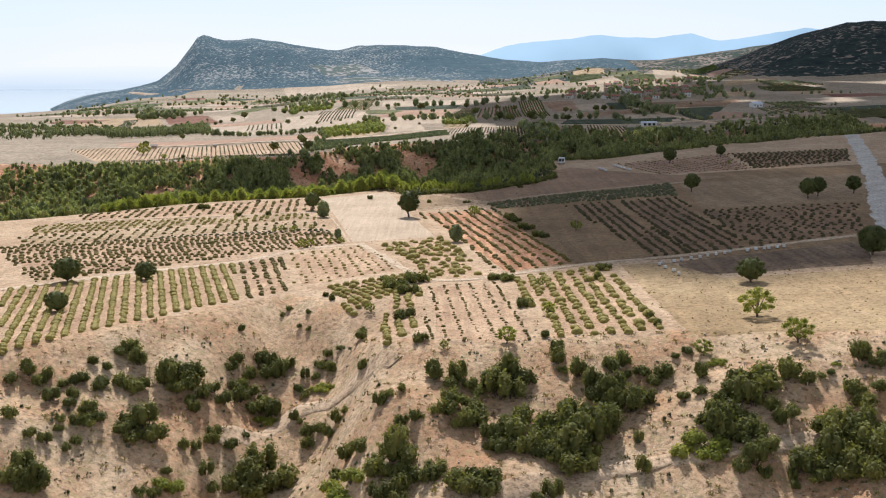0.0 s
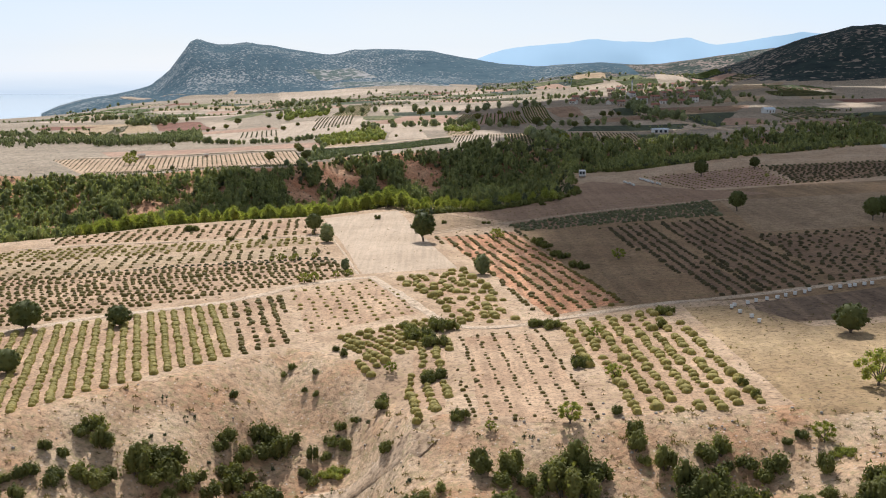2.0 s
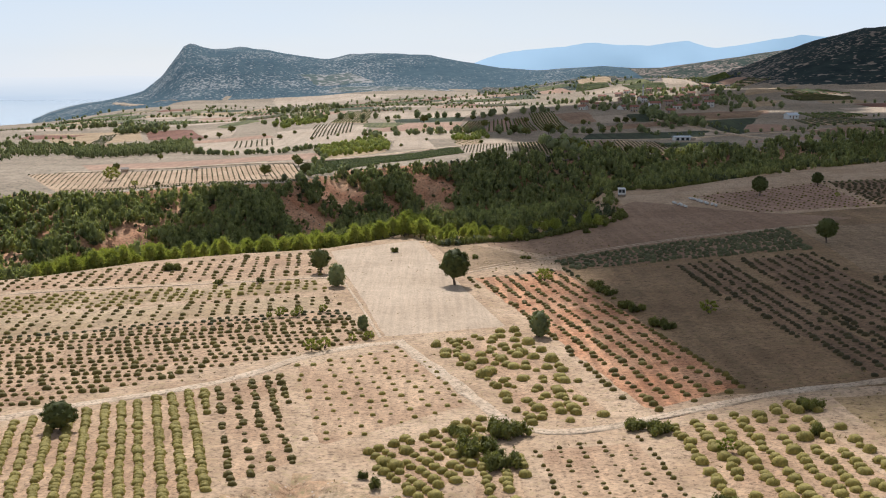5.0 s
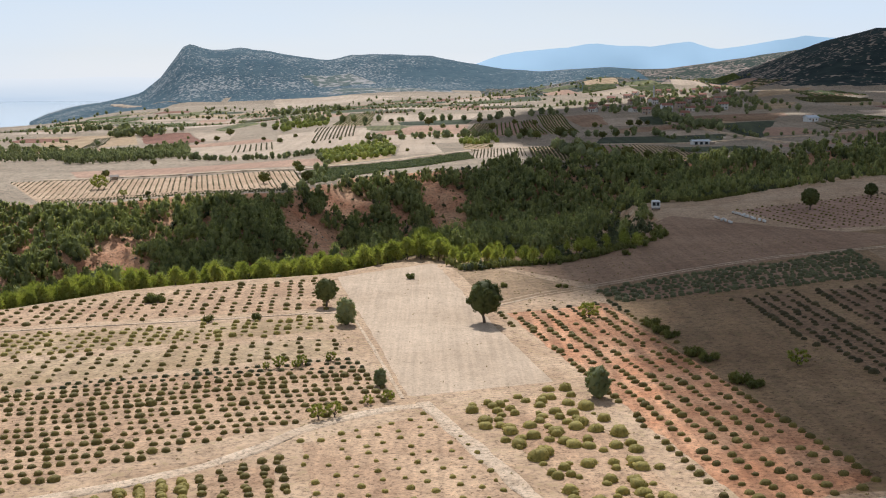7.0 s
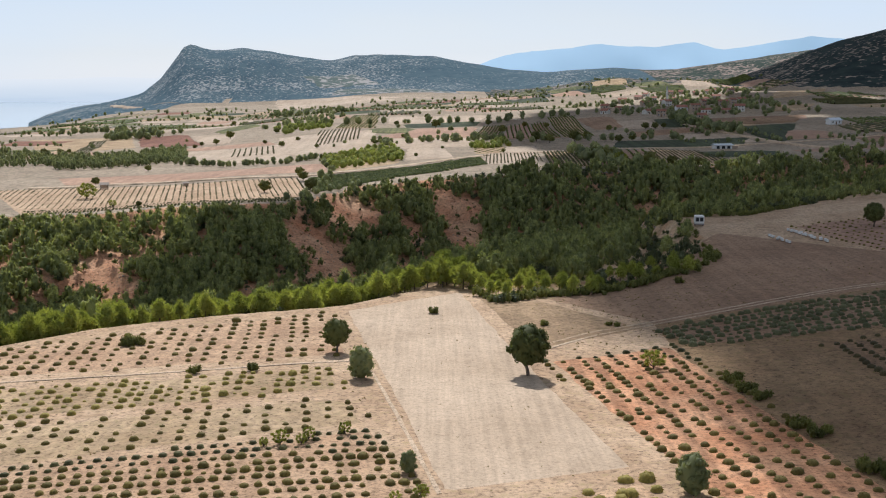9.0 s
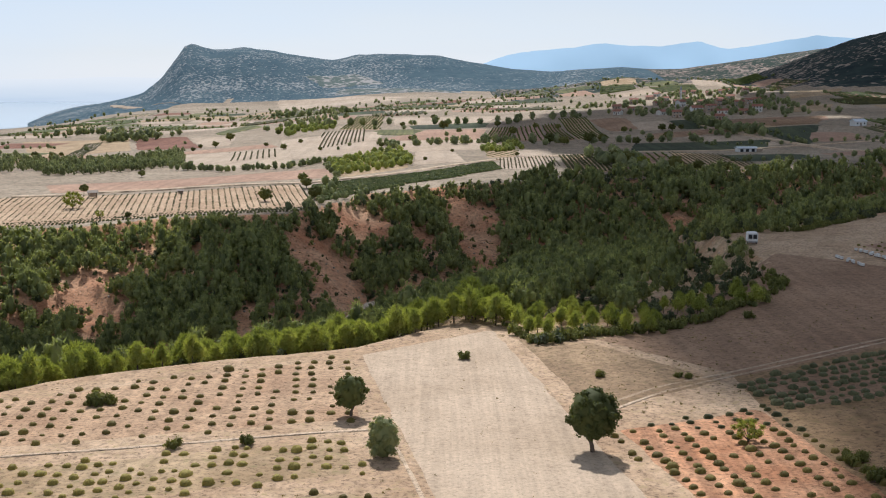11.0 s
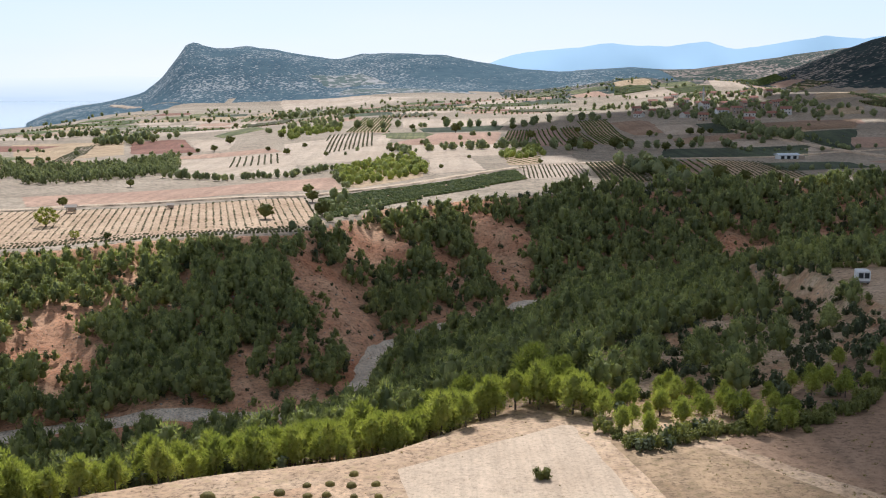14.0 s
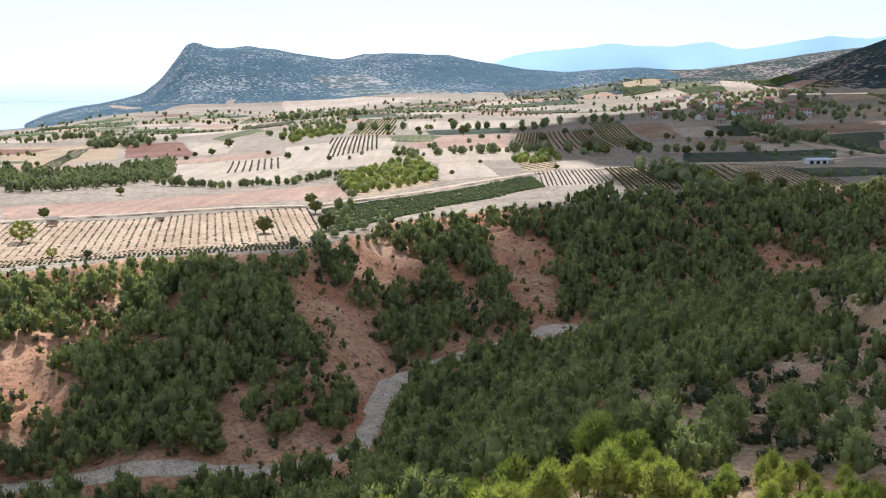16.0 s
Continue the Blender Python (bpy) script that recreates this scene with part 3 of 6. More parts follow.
def planted(parent, corners, heading, along, between, size, dark=0, miss=0.08, jitter=0.15, seed=0, shift=0.0, cap=300, wild=0.18, leaf=None, lift=0.0):
    """Rows of lavender inside a field. heading: the rows' direction in the plan, degrees from +y towards +x."""
    rng = np.random.default_rng(100 + seed)
    c = [np.array(p, float) for p in corners]
    mid = sum(c) / 4
    d = np.array([math.sin(radians(heading)), math.cos(radians(heading))])
    n = np.array([d[1], -d[0]])
    reach = max(np.linalg.norm(p - mid) for p in c)
    spots = []
    for r in np.arange(-reach, reach, between) + shift:
        off = rng.uniform(0, along)
        bow = rng.normal(0, 0.08)
        for s in np.arange(-reach, reach, along):
            p = mid + n * (r + bow + jitter * rng.standard_normal()) + d * (s + off + jitter * rng.standard_normal())
            k = size * (1 + wild * rng.standard_normal())
            if rng.random() > miss and k > 0.3 * size and inside(c, p) and wave(p[0], p[1], 7, seed) > -1.15:
                spots.append((p[0], p[1], k, rng.uniform(0, 6.28)))
    spots.sort(key=lambda s: s[1] + 0.2 * abs(s[0]))
    z = height([s[0] for s in spots], [s[1] for s in spots]) + lift
    for (x, y, k, a), zz in list(zip(spots, z))[:cap]:
        ob = new("lavender_bush", BUSH[dark][rng.integers(4)])
        ob.parent = parent
        ob.matrix_basis = Matrix.LocRotScale((x, y, zz + 0.05), Euler((0, 0, a)), (k, k * rng.uniform(0.85, 1.15), k * rng.uniform(0.85, 1.2)))
    if len(spots) > cap:
        many("lavender_bushes", list(zip(spots, z))[cap:], PIP_V, PIP_F, leaf or LAV_FAR, parent)


def many(name, spots, verts, faces, mat, parent=None):
    v = np.array(verts)
    tri = np.array([t for f in faces for t in ([f] if len(f) == 3 else [(f[0], f[1], f[2]), (f[0], f[2], f[3])])])
    vs, fs = [], []
    for i, ((x, y, k, a), z) in enumerate(spots):
        ca, sa = math.cos(a), math.sin(a)
        vs.append(np.stack([x + k * (ca * v[:, 0] - sa * v[:, 1]), y + k * (sa * v[:, 0] + ca * v[:, 1]), z + 0.06 + k * v[:, 2]], -1))
        fs.append(tri + i * len(v))
    ob = solid(name, np.concatenate(vs), np.concatenate(fs), mat, parent)
    return tagged(ob, kind="stuff")
# ---------------------------------------------------------------- the plateau's fields
STRIPS = [(-70.6, 184.6), (-37.5, 207.5), (-30.5, 173.5), (-54.8, 142.1)]
f = field(STRIPS, PINKISH, "tilled field of mature lavender in thick grey-green strips")
planted(f, STRIPS, 166, 0.68, 1.78, 1.0, 0, 0.04, 0.06, 1, cap=1300, wild=0.12)
STRIPS_B = [(-37.0, 208.0), (-29.3, 212.3), (-23.7, 180.5), (-30.0, 173.0)]
f = field(STRIPS_B, PINKISH, "tilled field with thin rows of dark lavender")
planted(f, STRIPS_B, 168, 1.15, 1.8, 0.8, 1, 0.12, 0.12, 2)
SPARSE = [(-29.0, 217.0), (-15.3, 228.0), (-6.8, 198.6), (-23.4, 183.3)]
f = field(SPARSE, PINKISH, "stony pink field of small young lavender plants")
planted(f, SPARSE, 168, 2.6, 1.95, 0.62, 0, 0.12, 0.2, 3)
GRID = [(-88.0, 229.0), (-24.7, 251.0), (-19.4, 231.0), (-68.0, 191.5)]
f = field(GRID, PINKISH, "dusty tan field planted with dark lavender domes")
planted(f, GRID, 79, 1.22, 1.95, 0.88, 1, 0.05, 0.06, 4, cap=700)
D1 = [(-88.0, 284.0), (-34.4, 312.6), (-29.2, 282.2), (-84.0, 271.5)]
f = field(D1, PINKISH, "sandy field with dotted rows of lavender near the gorge")
planted(f, D1, 175, 2.9, 2.05, 0.92, 1, 0.08, 0.10, 5)
D2 = [(-94.0, 264.0), (-30.6, 276.8), (-29.0, 265.2), (-87.0, 248.5)]
f = field(D2, STRAW, "straw-coloured field with rows of grey-green lavender")
planted(f, D2, 175, 2.5, 1.5, 0.9, 0, 0.12, 0.12, 6)
D3 = [(-90.0, 246.5), (-28.5, 262.5), (-25.0, 252.2), (-83.0, 230.0)]
f = field(D3, STRAW, "dry grassy field with sparse rows of lavender")
planted(f, D3, 174, 2.5, 2.1, 0.85, 1, 0.16, 0.12, 7)
PALE_F = [(-33.5, 313.0), (-14.2, 328.0), (-0.4, 237.4), (-18.9, 231.6)]
field(PALE_F, PALE, "bare harrowed pale field without plants")
RED = [(-5.8, 280.2), (12.4, 287.4), (23.4, 201.5), (9.9, 194.0)]
f = field(RED, REDSOIL, "red tilled field with rows of clipped lavender")
planted(f, RED, 171.5, 1.8, 2.25, 0.95, 1, 0.10, 0.12, 8)
ROUND = [(-12.6, 228.6), (-0.6, 236.4), (7.4, 195.4), (-1.4, 190.6)]
f = field(ROUND, PINKISH, "sandy patch with large round grey-green lavender")
planted(f, ROUND, 168, 1.6, 2.0, 1.35, 0, 0.22, 0.35, 9, wild=0.25)
H1 = [(-18.1, 183.4), (-6.8, 194.6), (-6.7, 181.0), (-13.6, 167.4)]
f = field(H1, PINKISH, "small plot of dense round lavender beside the gully")
planted(f, H1, 150, 1.25, 1.6, 1.15, 0, 0.06, 0.12, 10)
H2 = [(-8.6, 178.5), (-3.4, 182.0), (-3.9, 150.0), (-8.2, 147.5)]
f = field(H2, PINKISH, "narrow plot with strips of lavender")
planted(f, H2, 176, 1.05, 1.8, 1.05, 0, 0.12, 0.12, 11)
I = [(-2.8, 184.0), (8.8, 187.4), (12.9, 145.0), (-2.6, 146.6)]
f = field(I, PINKISH, "sandy field of tiny young lavender plants in lines")
planted(f, I, 176, 1.35, 2.1, 0.5, 1, 0.14, 0.12, 12)
J = [(10.4, 189.6), (27.0, 195.5), (28.9, 147.0), (14.4, 146.4)]
f = field(J, PINKISH, "sandy field with rows of large round lavender")
planted(f, J, 179, 1.4, 2.15, 1.2, 0, 0.10, 0.14, 13)
DRY = [(10.9, 287.0), (29.1, 281.8), (36.7, 202.2), (23.8, 200.2)]
f = field(DRY, DRYBROWN, "dry grassy fallow field")
DARK1 = [(29.3, 281.5), (41.2, 285.0), (43.8, 204.8), (36.9, 202.4)]
f = field(DARK1, BROWN, "brown field with rows of dark lavender")
planted(f, DARK1, 179, 1.7, 2.05, 0.88, 3, 0.08, 0.12, 14)
DARK2 = [(41.4, 285.0), (57.5, 286.5), (55.0, 208.0), (44.0, 205.0)]
f = field(DARK2, BROWN, "brown field with rows of dark lavender")
planted(f, DARK2, 179, 1.8, 2.25, 0.88, 3, 0.12, 0.12, 15)
DARK3 = [(57.0, 262.0), (93.0, 262.5), (79.5, 219.5), (56.0, 208.6)]
f = field(DARK3, BROWN, "brown field with broken rows of dark lavender")
planted(f, DARK3, 90, 1.8, 2.6, 0.9, 3, 0.18, 0.15, 16)
BLACK = [(38.2, 197.2), (77.0, 211.0), (70.0, 186.0), (38.0, 182.4)]
field(BLACK, BLACKISH, "dark ploughed strip beside the track")
MEADOW = [(29.5, 197.0), (37.5, 197.0), (62.0, 139.0), (29.8, 144.0)]
field(MEADOW, GRASSY, "dry yellow grassland below the track")
MEADOW_B = [(38.2, 181.5), (90.0, 186.0), (90.0, 138.0), (62.3, 139.0)]
field(MEADOW_B, GRASSY, "dry yellow grassland with scattered trees")
STRIP = [(10.6, 295.5), (62.0, 320.0), (58.5, 291.0), (14.2, 284.6)]
f = field(STRIP, TAN, "narrow field of dense dark lavender near the rim")
planted(f, STRIP, 67, 1.45, 1.85, 1.12, 2, 0.06, 0.12, 17, cap=700)
PLOUGH = [(-2.0, 318.0), (41.0, 386.0), (82.0, 330.0), (12.0, 297.5)]
field(PLOUGH, TAN, "bare brown ploughed field on the plateau rim", lift=0.05)
FALLOW = [(-12.9, 322.8), (-2.2, 317.6), (11.6, 297.2), (-7.0, 284.0)]
field(FALLOW, DRYLAND, "dry grassy fallow between two ploughed fields", lift=0.06)
TOP = [(63.0, 321.0), (118.0, 322.0), (96.0, 264.0), (58.0, 264.0)]
field(TOP, DRYLAND, "dry fallow grass field", lift=0.05)
PINK = [(57.5, 387.0), (98.0, 408.0), (91.6, 346.8), (64.0, 351.0)]
f = field(PINK, ROSE, "rosy field with faint rows of young lavender")
planted(f, PINK, 168, 2.0, 2.6, 0.6, 1, 0.12, 0.15, 18)
DARK4 = [(98.8, 409.0), (138.0, 402.0), (124.0, 357.5), (92.2, 347.0)]
f = field(DARK4, BROWN, "brown field with rows of dark lavender")
planted(f, DARK4, 100, 1.7, 2.6, 1.0, 3, 0.1, 0.15, 19)

# tracks of trodden dust
ribbon([(-75, 182), (-60.9, 193.1), (-53.2, 200.0), (-36.6, 209.6), (-31.4, 215.4), (-28.5, 221.4), (-19.5, 229.0), (-15.3, 229.4)], 2.0, TRACK, "pale dusty farm track")
ribbon([(-16.5, 230.6), (-13.6, 221.3), (-9.5, 208.3), (-4.8, 193.6), (-0.6, 187.8), (4.0, 189.9), (11.2, 193.0), (24.1, 198.6), (37.1, 201.0), (50.6, 206.2), (82.0, 217.8)], 2.0, TRACK, "pale dusty farm track")
ribbon([(-29.0, 282.0), (-26.4, 272.7), (-23.0, 255.4), (-18.7, 232.2)], 0.5, TRACK, "faint dusty path along the bare field")
ribbon([(-6.5, 286.0), (-1.5, 291.5), (4.0, 296.5), (10.0, 299.2), (24.0, 306.5), (48.0, 319.5), (70.0, 323.0)], 0.5, TRACK, "faint wheel rut across the fallow land", lift=0.08)
ribbon([(-5.7, 284.7), (-0.5, 290.2), (4.9, 295.1), (10.4, 297.8), (24.4, 305.1), (48.2, 318.1), (70.0, 321.6)], 0.5, TRACK, "faint wheel rut across the fallow land", lift=0.08)
ribbon([(-90, 267.6), (-60, 273.5), (-29.6, 279.2)], 0.6, TRACK, "dusty strip between two lavender fields")
ribbon([(162, 470), (149.0, 426.1), (133.8, 374.3), (111.6, 303.0), (90.9, 241.0), (80.0, 200.0), (76, 150)], 6.0, ROAD, "pale grey gravel road", "road")

# bare sandy shelves on the front slope
ribbon([(-28, 141), (-24, 146.5), (-17, 151.6), (-10, 148.5), (-5.9, 144)], 3.0, SAND, "bare sandy crest of the slope", "sand_shelf", 0.16)
ribbon([(2, 115), (8, 118.5), (16.3, 121.9), (28.5, 122.6), (48.4, 124.1), (70, 125)], 2.6, SAND, "bare sandy shelf across the slope", "sand_shelf", 0.16)

# dry wash on the gorge floor
WASH = [(-112, 398), (-84, 408), (-72.6, 411), (-64, 411.6), (-57, 411.8), (-50, 414.5), (-45.2, 419), (-44, 430), (-43.3, 444), (-41.0, 458), (-28, 475), (-14, 489), (-8, 494)]
ribbon(WASH, 4.2, GRAVEL, "pale dry stream bed in the gorge", "stream_bed", 0.25)
pan_u, pan_a = np.meshgrid(np.linspace(0, 1, 7), np.linspace(0, 2 * math.pi, 33))
pan_r = pan_u * (1 + 0.10 * np.sin(3 * pan_a) + 0.06 * np.sin(7 * pan_a + 1))
pan_x, pan_y = -5.6 + 5.4 * pan_r * np.cos(pan_a), 491.5 + 7.2 * pan_r * np.sin(pan_a)
pan = solid("gravel_pan", np.stack([pan_x, pan_y, height(pan_x, pan_y) * 0.3 - 0.7 * 20.1 + 0.35 - 0.9 * (pan_u > 0.99)], -1), sheet_faces(7, 33), GRAVEL, shade=True)
tagged(pan, "pale oval gravel pan on the gorge floor", "gravel", kind="structure")

# ---------------------------------------------------------------- fields beyond the gorge
def crop_rows(parent, c, across, between, tall, mat):
    """Hedge-like ridges of a far crop, one mesh a field."""
    c = [np.array(p, float) for p in c]
    if across:
        c = c[1:] + c[:1]
    n = int(np.linalg.norm(c[1] - c[0]) / between)
    v, f = [], []
    for r in range(n):
        q = quad_point(c, np.full(12, (r + 0.5) / n), np.linspace(0.03, 0.97, 12))
        side = (c[1] - c[0]) / np.linalg.norm(c[1] - c[0]) * 0.27 * between
        k = np.abs(1 + 0.3 * patch_rng.standard_normal(12))
        for off, lift in ((-1, -0.1), (-0.6, tall * 0.8), (0.2, tall), (1, -0.1)):
            e = q + off * side * k[:, None]
            v.append(np.stack([e[:, 0], e[:, 1], height(e[:, 0], e[:, 1]) + 0.15 + lift * (k if lift > 0 else 1)], -1))
        f.append(sheet_faces(12, 4) + 48 * r)
    if n:
        tagged(solid("crop_rows", np.concatenate(v), np.concatenate(f), mat, parent), kind="stuff")


patch_rng = np.random.default_rng(17)


def far_field(corners, mat, label, lift, rows=None, leaf=None, seed=0):
    """A field of the far plain; rows = (heading, step along, gap between, size) of its plants."""
    f = field(corners, mat, label, lift, 6, 1.0)
    if rows:
        planted(f, corners, rows[0], rows[1], rows[2], rows[3], 1, 0.06, 0.12, seed, cap=0, leaf=leaf, lift=lift)
    return f


patches = []
PATCH_MATS = [(CREAM, "pale bare far field"), (STRAW, "straw-coloured far field"), (TAN, "brown ploughed far field"), (ROSE, "rosy ploughed far field"),
              (OLIVE, "olive-green far crop field"), (DKGREEN, "dark green far crop field"), (MAROON, "maroon ploughed far field")]
for i in range(-9, 9):
    for j in range(-2, 15):
        w, d = 50, 60
        x0, y0 = i * w + 20 * math.sin(j) + 25, 800 + j * d + 12 * math.sin(2 * i)
        west, east = -32 - 0.38 * (y0 - 238), -75 + 0.34 * (y0 - 238)
        if y0 < 1150 and west < x0 < east:   # these fields are laid out one by one below
            continue
        if patch_rng.random() < 0.2 or y0 > 1620 or x0 > 330 or (100 < x0 + w / 2 < 320 and 960 < y0 + d / 2 < 1400) or x0 < -0.42 * y0 + 60:
            continue
        j4 = patch_rng.uniform(-9, 9, 8)
        patches.append((x0, y0, w, d))
        mat, text = PATCH_MATS[patch_rng.choice(7, p=(0.24, 0.20, 0.14, 0.14, 0.12, 0.10, 0.06))]
        quad = [(x0 + j4[0], y0 + d - 6 + j4[1]), (x0 + w - 6 + j4[2], y0 + d - 6 + j4[3]), (x0 + w - 6 + j4[4], y0 + j4[5]), (x0 + j4[6], y0 + j4[7])]
        f = field(quad, mat, text, 0.35, 7, 1.0)
        if patch_rng.random() < 0.4 and mat not in (DKGREEN, MAROON):
            crop_rows(f, quad, patch_rng.random() < 0.4, patch_rng.uniform(3.6, 5.5), patch_rng.choice([0.5, 0.9, 1.4]), VINE_LEAF if patch_rng.random() < 0.5 else LAV_FAR)
P = [(-172.0, 540.5), (-69.5, 568.8), (-56.3, 508.3), (-138.0, 472.0)]
f = field(P, MARGIN, "cream field with long rows of small lavender beyond the gorge", 0.15, 2.5)
planted(f, [(-171, 540), (-69.5, 568.8), (-57.5, 511.5), (-141, 484)], 169, 1.5, 1.95, 0.72, 1, 0.05, 0.08, 20, cap=0)
planted(f, [(-140, 482.5), (-58.5, 509.0), (-58.0, 498.0), (-137, 474.0)], 75, 1.0, 1.9, 0.9, 1, 0.05, 0.08, 21, cap=0)
field([(-165.6, 590.4), (-67.3, 658.7), (-58.6, 595.0), (-152.4, 556.7)], ROSE, "rosy bare ploughed field", 0.15, 4)
far_field([(-308.6, 979.7), (-240.1, 1008.5), (-199.8, 855.0), (-230.7, 769.3)], STRAW, "grey-beige fallow field", 0.25)
far_field([(-254.2, 947.0), (-246.4, 960.9), (-208.3, 783.0), (-214.8, 776.6)], CREAM, "beige field with dark crop lines", 0.60, rows=(168, 1.3, 1.51, 0.93), leaf=LAV_FAR, seed=41)
far_field([(-296.8, 1265.1), (-218.7, 1461.9), (-175.6, 1122.9), (-239.9, 1028.8)], CREAM, "pale bare far field", 0.25)
far_field([(-197.0, 996.4), (-158.7, 978.5), (-145.1, 866.5), (-158.9, 857.6)], CREAM, "pale bare far field", 0.40)
far_field([(-234.0, 992.5), (-200.4, 1012.6), (-158.0, 853.2), (-198.3, 853.9)], MAROON, "maroon ploughed field", 0.60)
far_field([(-183.9, 1023.2), (-177.1, 1173.8), (-158.1, 1092.7), (-173.4, 1000.7)], OLIVE, "light green crop strip", 0.60)
far_field([(-164.8, 825.6), (-122.3, 867.2), (-110.9, 837.4), (-160.5, 801.4)], ROSE, "narrow rosy ploughed strip", 0.50)
far_field([(-160.1, 798.4), (-104.0, 839.8), (-83.0, 672.2), (-132.6, 677.2)], CREAM, "cream bare field", 0.30)
far_field([(-134.2, 802.2), (-109.0, 818.9), (-100.3, 752.8), (-122.7, 729.4)], CREAM, "cream field with lines of lavender", 0.70, rows=(172, 1.2, 3.04, 0.81), leaf=LAV_FAR, seed=42)
far_field([(-119.1, 888.4), (-57.6, 954.0), (-51.9, 758.1), (-92.3, 731.6)], CREAM, "cream bare field", 0.35)
far_field([(-97.1, 947.9), (-71.2, 971.4), (-62.8, 840.9), (-87.2, 800.8)], CREAM, "cream field with lines of lavender", 0.70, rows=(177, 1.2, 2.35, 0.87), leaf=LAV_FAR, seed=43)
far_field([(-89.7, 1183.5), (-66.4, 1163.6), (-60.8, 973.9), (-91.2, 989.6)], STRAW, "striped dry vineyard", 0.60, rows=(180, 1.8, 2.33, 1.24), leaf=VINE_LEAF, seed=44)
far_field([(-65.5, 962.7), (-30.9, 968.0), (-32.2, 885.8), (-62.3, 906.2)], OLIVE, "green crop field", 0.80)
far_field([(-30.2, 962.0), (12.5, 970.2), (1.5, 834.8), (-58.1, 846.2)], ROSE, "rosy bare field", 0.50)
far_field([(-57.8, 1139.9), (27.1, 1086.3), (12.4, 1011.9), (-54.5, 1026.7)], CREAM, "pale bare field", 0.50)
far_field([(-43.1, 1016.0), (17.5, 1022.6), (10.6, 979.3), (-38.9, 968.9)], DKGREEN, "dark green crop strip", 0.80)
far_field([(15.3, 969.5), (30.1, 970.9), (19.3, 842.1), (1.2, 834.8)], TAN, "brown field with crop lines", 0.60, rows=(5, 1.4, 1.92, 0.93), leaf=VINE_LEAF, seed=45)
far_field([(32.1, 970.3), (48.8, 972.7), (40.9, 823.3), (20.1, 825.0)], ROSE, "rosy field with crop lines", 0.60, rows=(3, 1.4, 2.98, 0.93), leaf=VINE_LEAF, seed=46)
far_field([(49.4, 972.1), (59.4, 973.5), (56.4, 833.3), (41.0, 819.2)], BROWN, "brown field with crop lines", 0.60, rows=(2, 1.4, 2.12, 0.99), leaf=VINE_LEAF, seed=47)
far_field([(64.1, 1005.8), (83.0, 1002.2), (75.8, 837.8), (57.2, 829.1)], STRAW, "striped dry vineyard", 0.60, rows=(2, 1.4, 1.90, 1.05), leaf=VINE_LEAF, seed=48)
far_field([(80.0, 977.8), (106.3, 980.6), (103.7, 897.8), (84.0, 889.8)], TAN, "bare brown far field", 0.60)
far_field([(101.2, 934.6), (125.7, 932.6), (124.1, 884.0), (101.0, 881.4)], CREAM, "pale dry far field", 0.60)
far_field([(126.6, 932.4), (152.3, 939.6), (148.8, 880.7), (124.8, 878.2)], DKGREEN, "dark green far field", 0.60)
far_field([(100.2, 865.7), (155.2, 879.4), (153.3, 860.6), (95.9, 828.7)], TAN, "brown far field strip", 0.60)
far_field([(83.4, 804.1), (166.2, 820.6), (144.6, 762.2), (71.5, 745.1)], DKGREEN, "dark green crop field", 0.50)
far_field([(166.6, 871.8), (213.7, 890.1), (171.8, 777.1), (167.5, 822.9)], DKGREEN, "dark green crop field", 0.50)
far_field([(152.4, 920.9), (244.4, 972.7), (213.1, 893.5), (157.8, 876.0)], BROWN, "brown ploughed far field", 0.60)
far_field([(4.1, 692.0), (30.5, 705.8), (27.6, 643.4), (2.1, 630.2)], CREAM, "pale field with thin crop lines", 0.40, rows=(3, 1.0, 1.61, 0.50), leaf=LAV_FAR, seed=49)
far_field([(16.1, 751.3), (34.5, 770.5), (32.6, 717.7), (14.5, 709.2)], CREAM, "pale bare field", 0.50)
far_field([(1.5, 766.5), (19.2, 757.6), (14.2, 706.2), (0.1, 697.8)], STRAW, "striped green field", 0.50, rows=(167, 1.0, 3.98, 0.62), leaf=VINE_LEAF, seed=50)
far_field([(-34.4, 751.0), (-14.3, 762.8), (-8.7, 676.7), (-32.7, 658.7)], CREAM, "cream bare field", 0.40)
far_field([(-58.1, 846.2), (20.1, 842.1), (14.4, 775.1), (-34.4, 751.0)], CREAM, "pale scrubby ground", 0.30)
far_field([(33.6, 708.4), (51.5, 717.8), (47.3, 625.1), (27.2, 609.9)], STRAW, "dry field with rows of round dark shrubs", 0.40, rows=(3, 1.8, 1.74, 1.18), leaf=LAV_FAR, seed=51)
far_field([(53.3, 718.0), (88.2, 733.7), (72.9, 626.8), (48.0, 619.3)], TAN, "brown orchard ground", 0.40, rows=(6, 1.9, 3.68, 0.99), leaf=VINE_LEAF, seed=52)
far_field([(89.7, 736.9), (111.2, 718.7), (107.6, 633.9), (73.8, 626.6)], STRAW, "tan field with dotted rows of small shrubs", 0.50, rows=(6, 1.5, 1.93, 0.68), leaf=LAV_FAR, seed=53)
far_field([(60.8, 615.4), (110.1, 631.4), (103.9, 601.1), (64.6, 592.0)], MAROON, "dark red bare field at the wood edge", 0.40)
far_field([(-65.0, 562.1), (1.4, 671.0), (3.2, 634.1), (-56.5, 524.3)], STRAW, "green vineyard with close dark rows", 0.20, rows=(32, 0.9, 2.30, 1.45), leaf=VINE_LEAF, seed=22)
far_field([(-73.0, 713.0), (-35.7, 758.0), (-33.9, 647.7), (-58.3, 593.5)], STRAW, "dry orchard ground", 0.30)
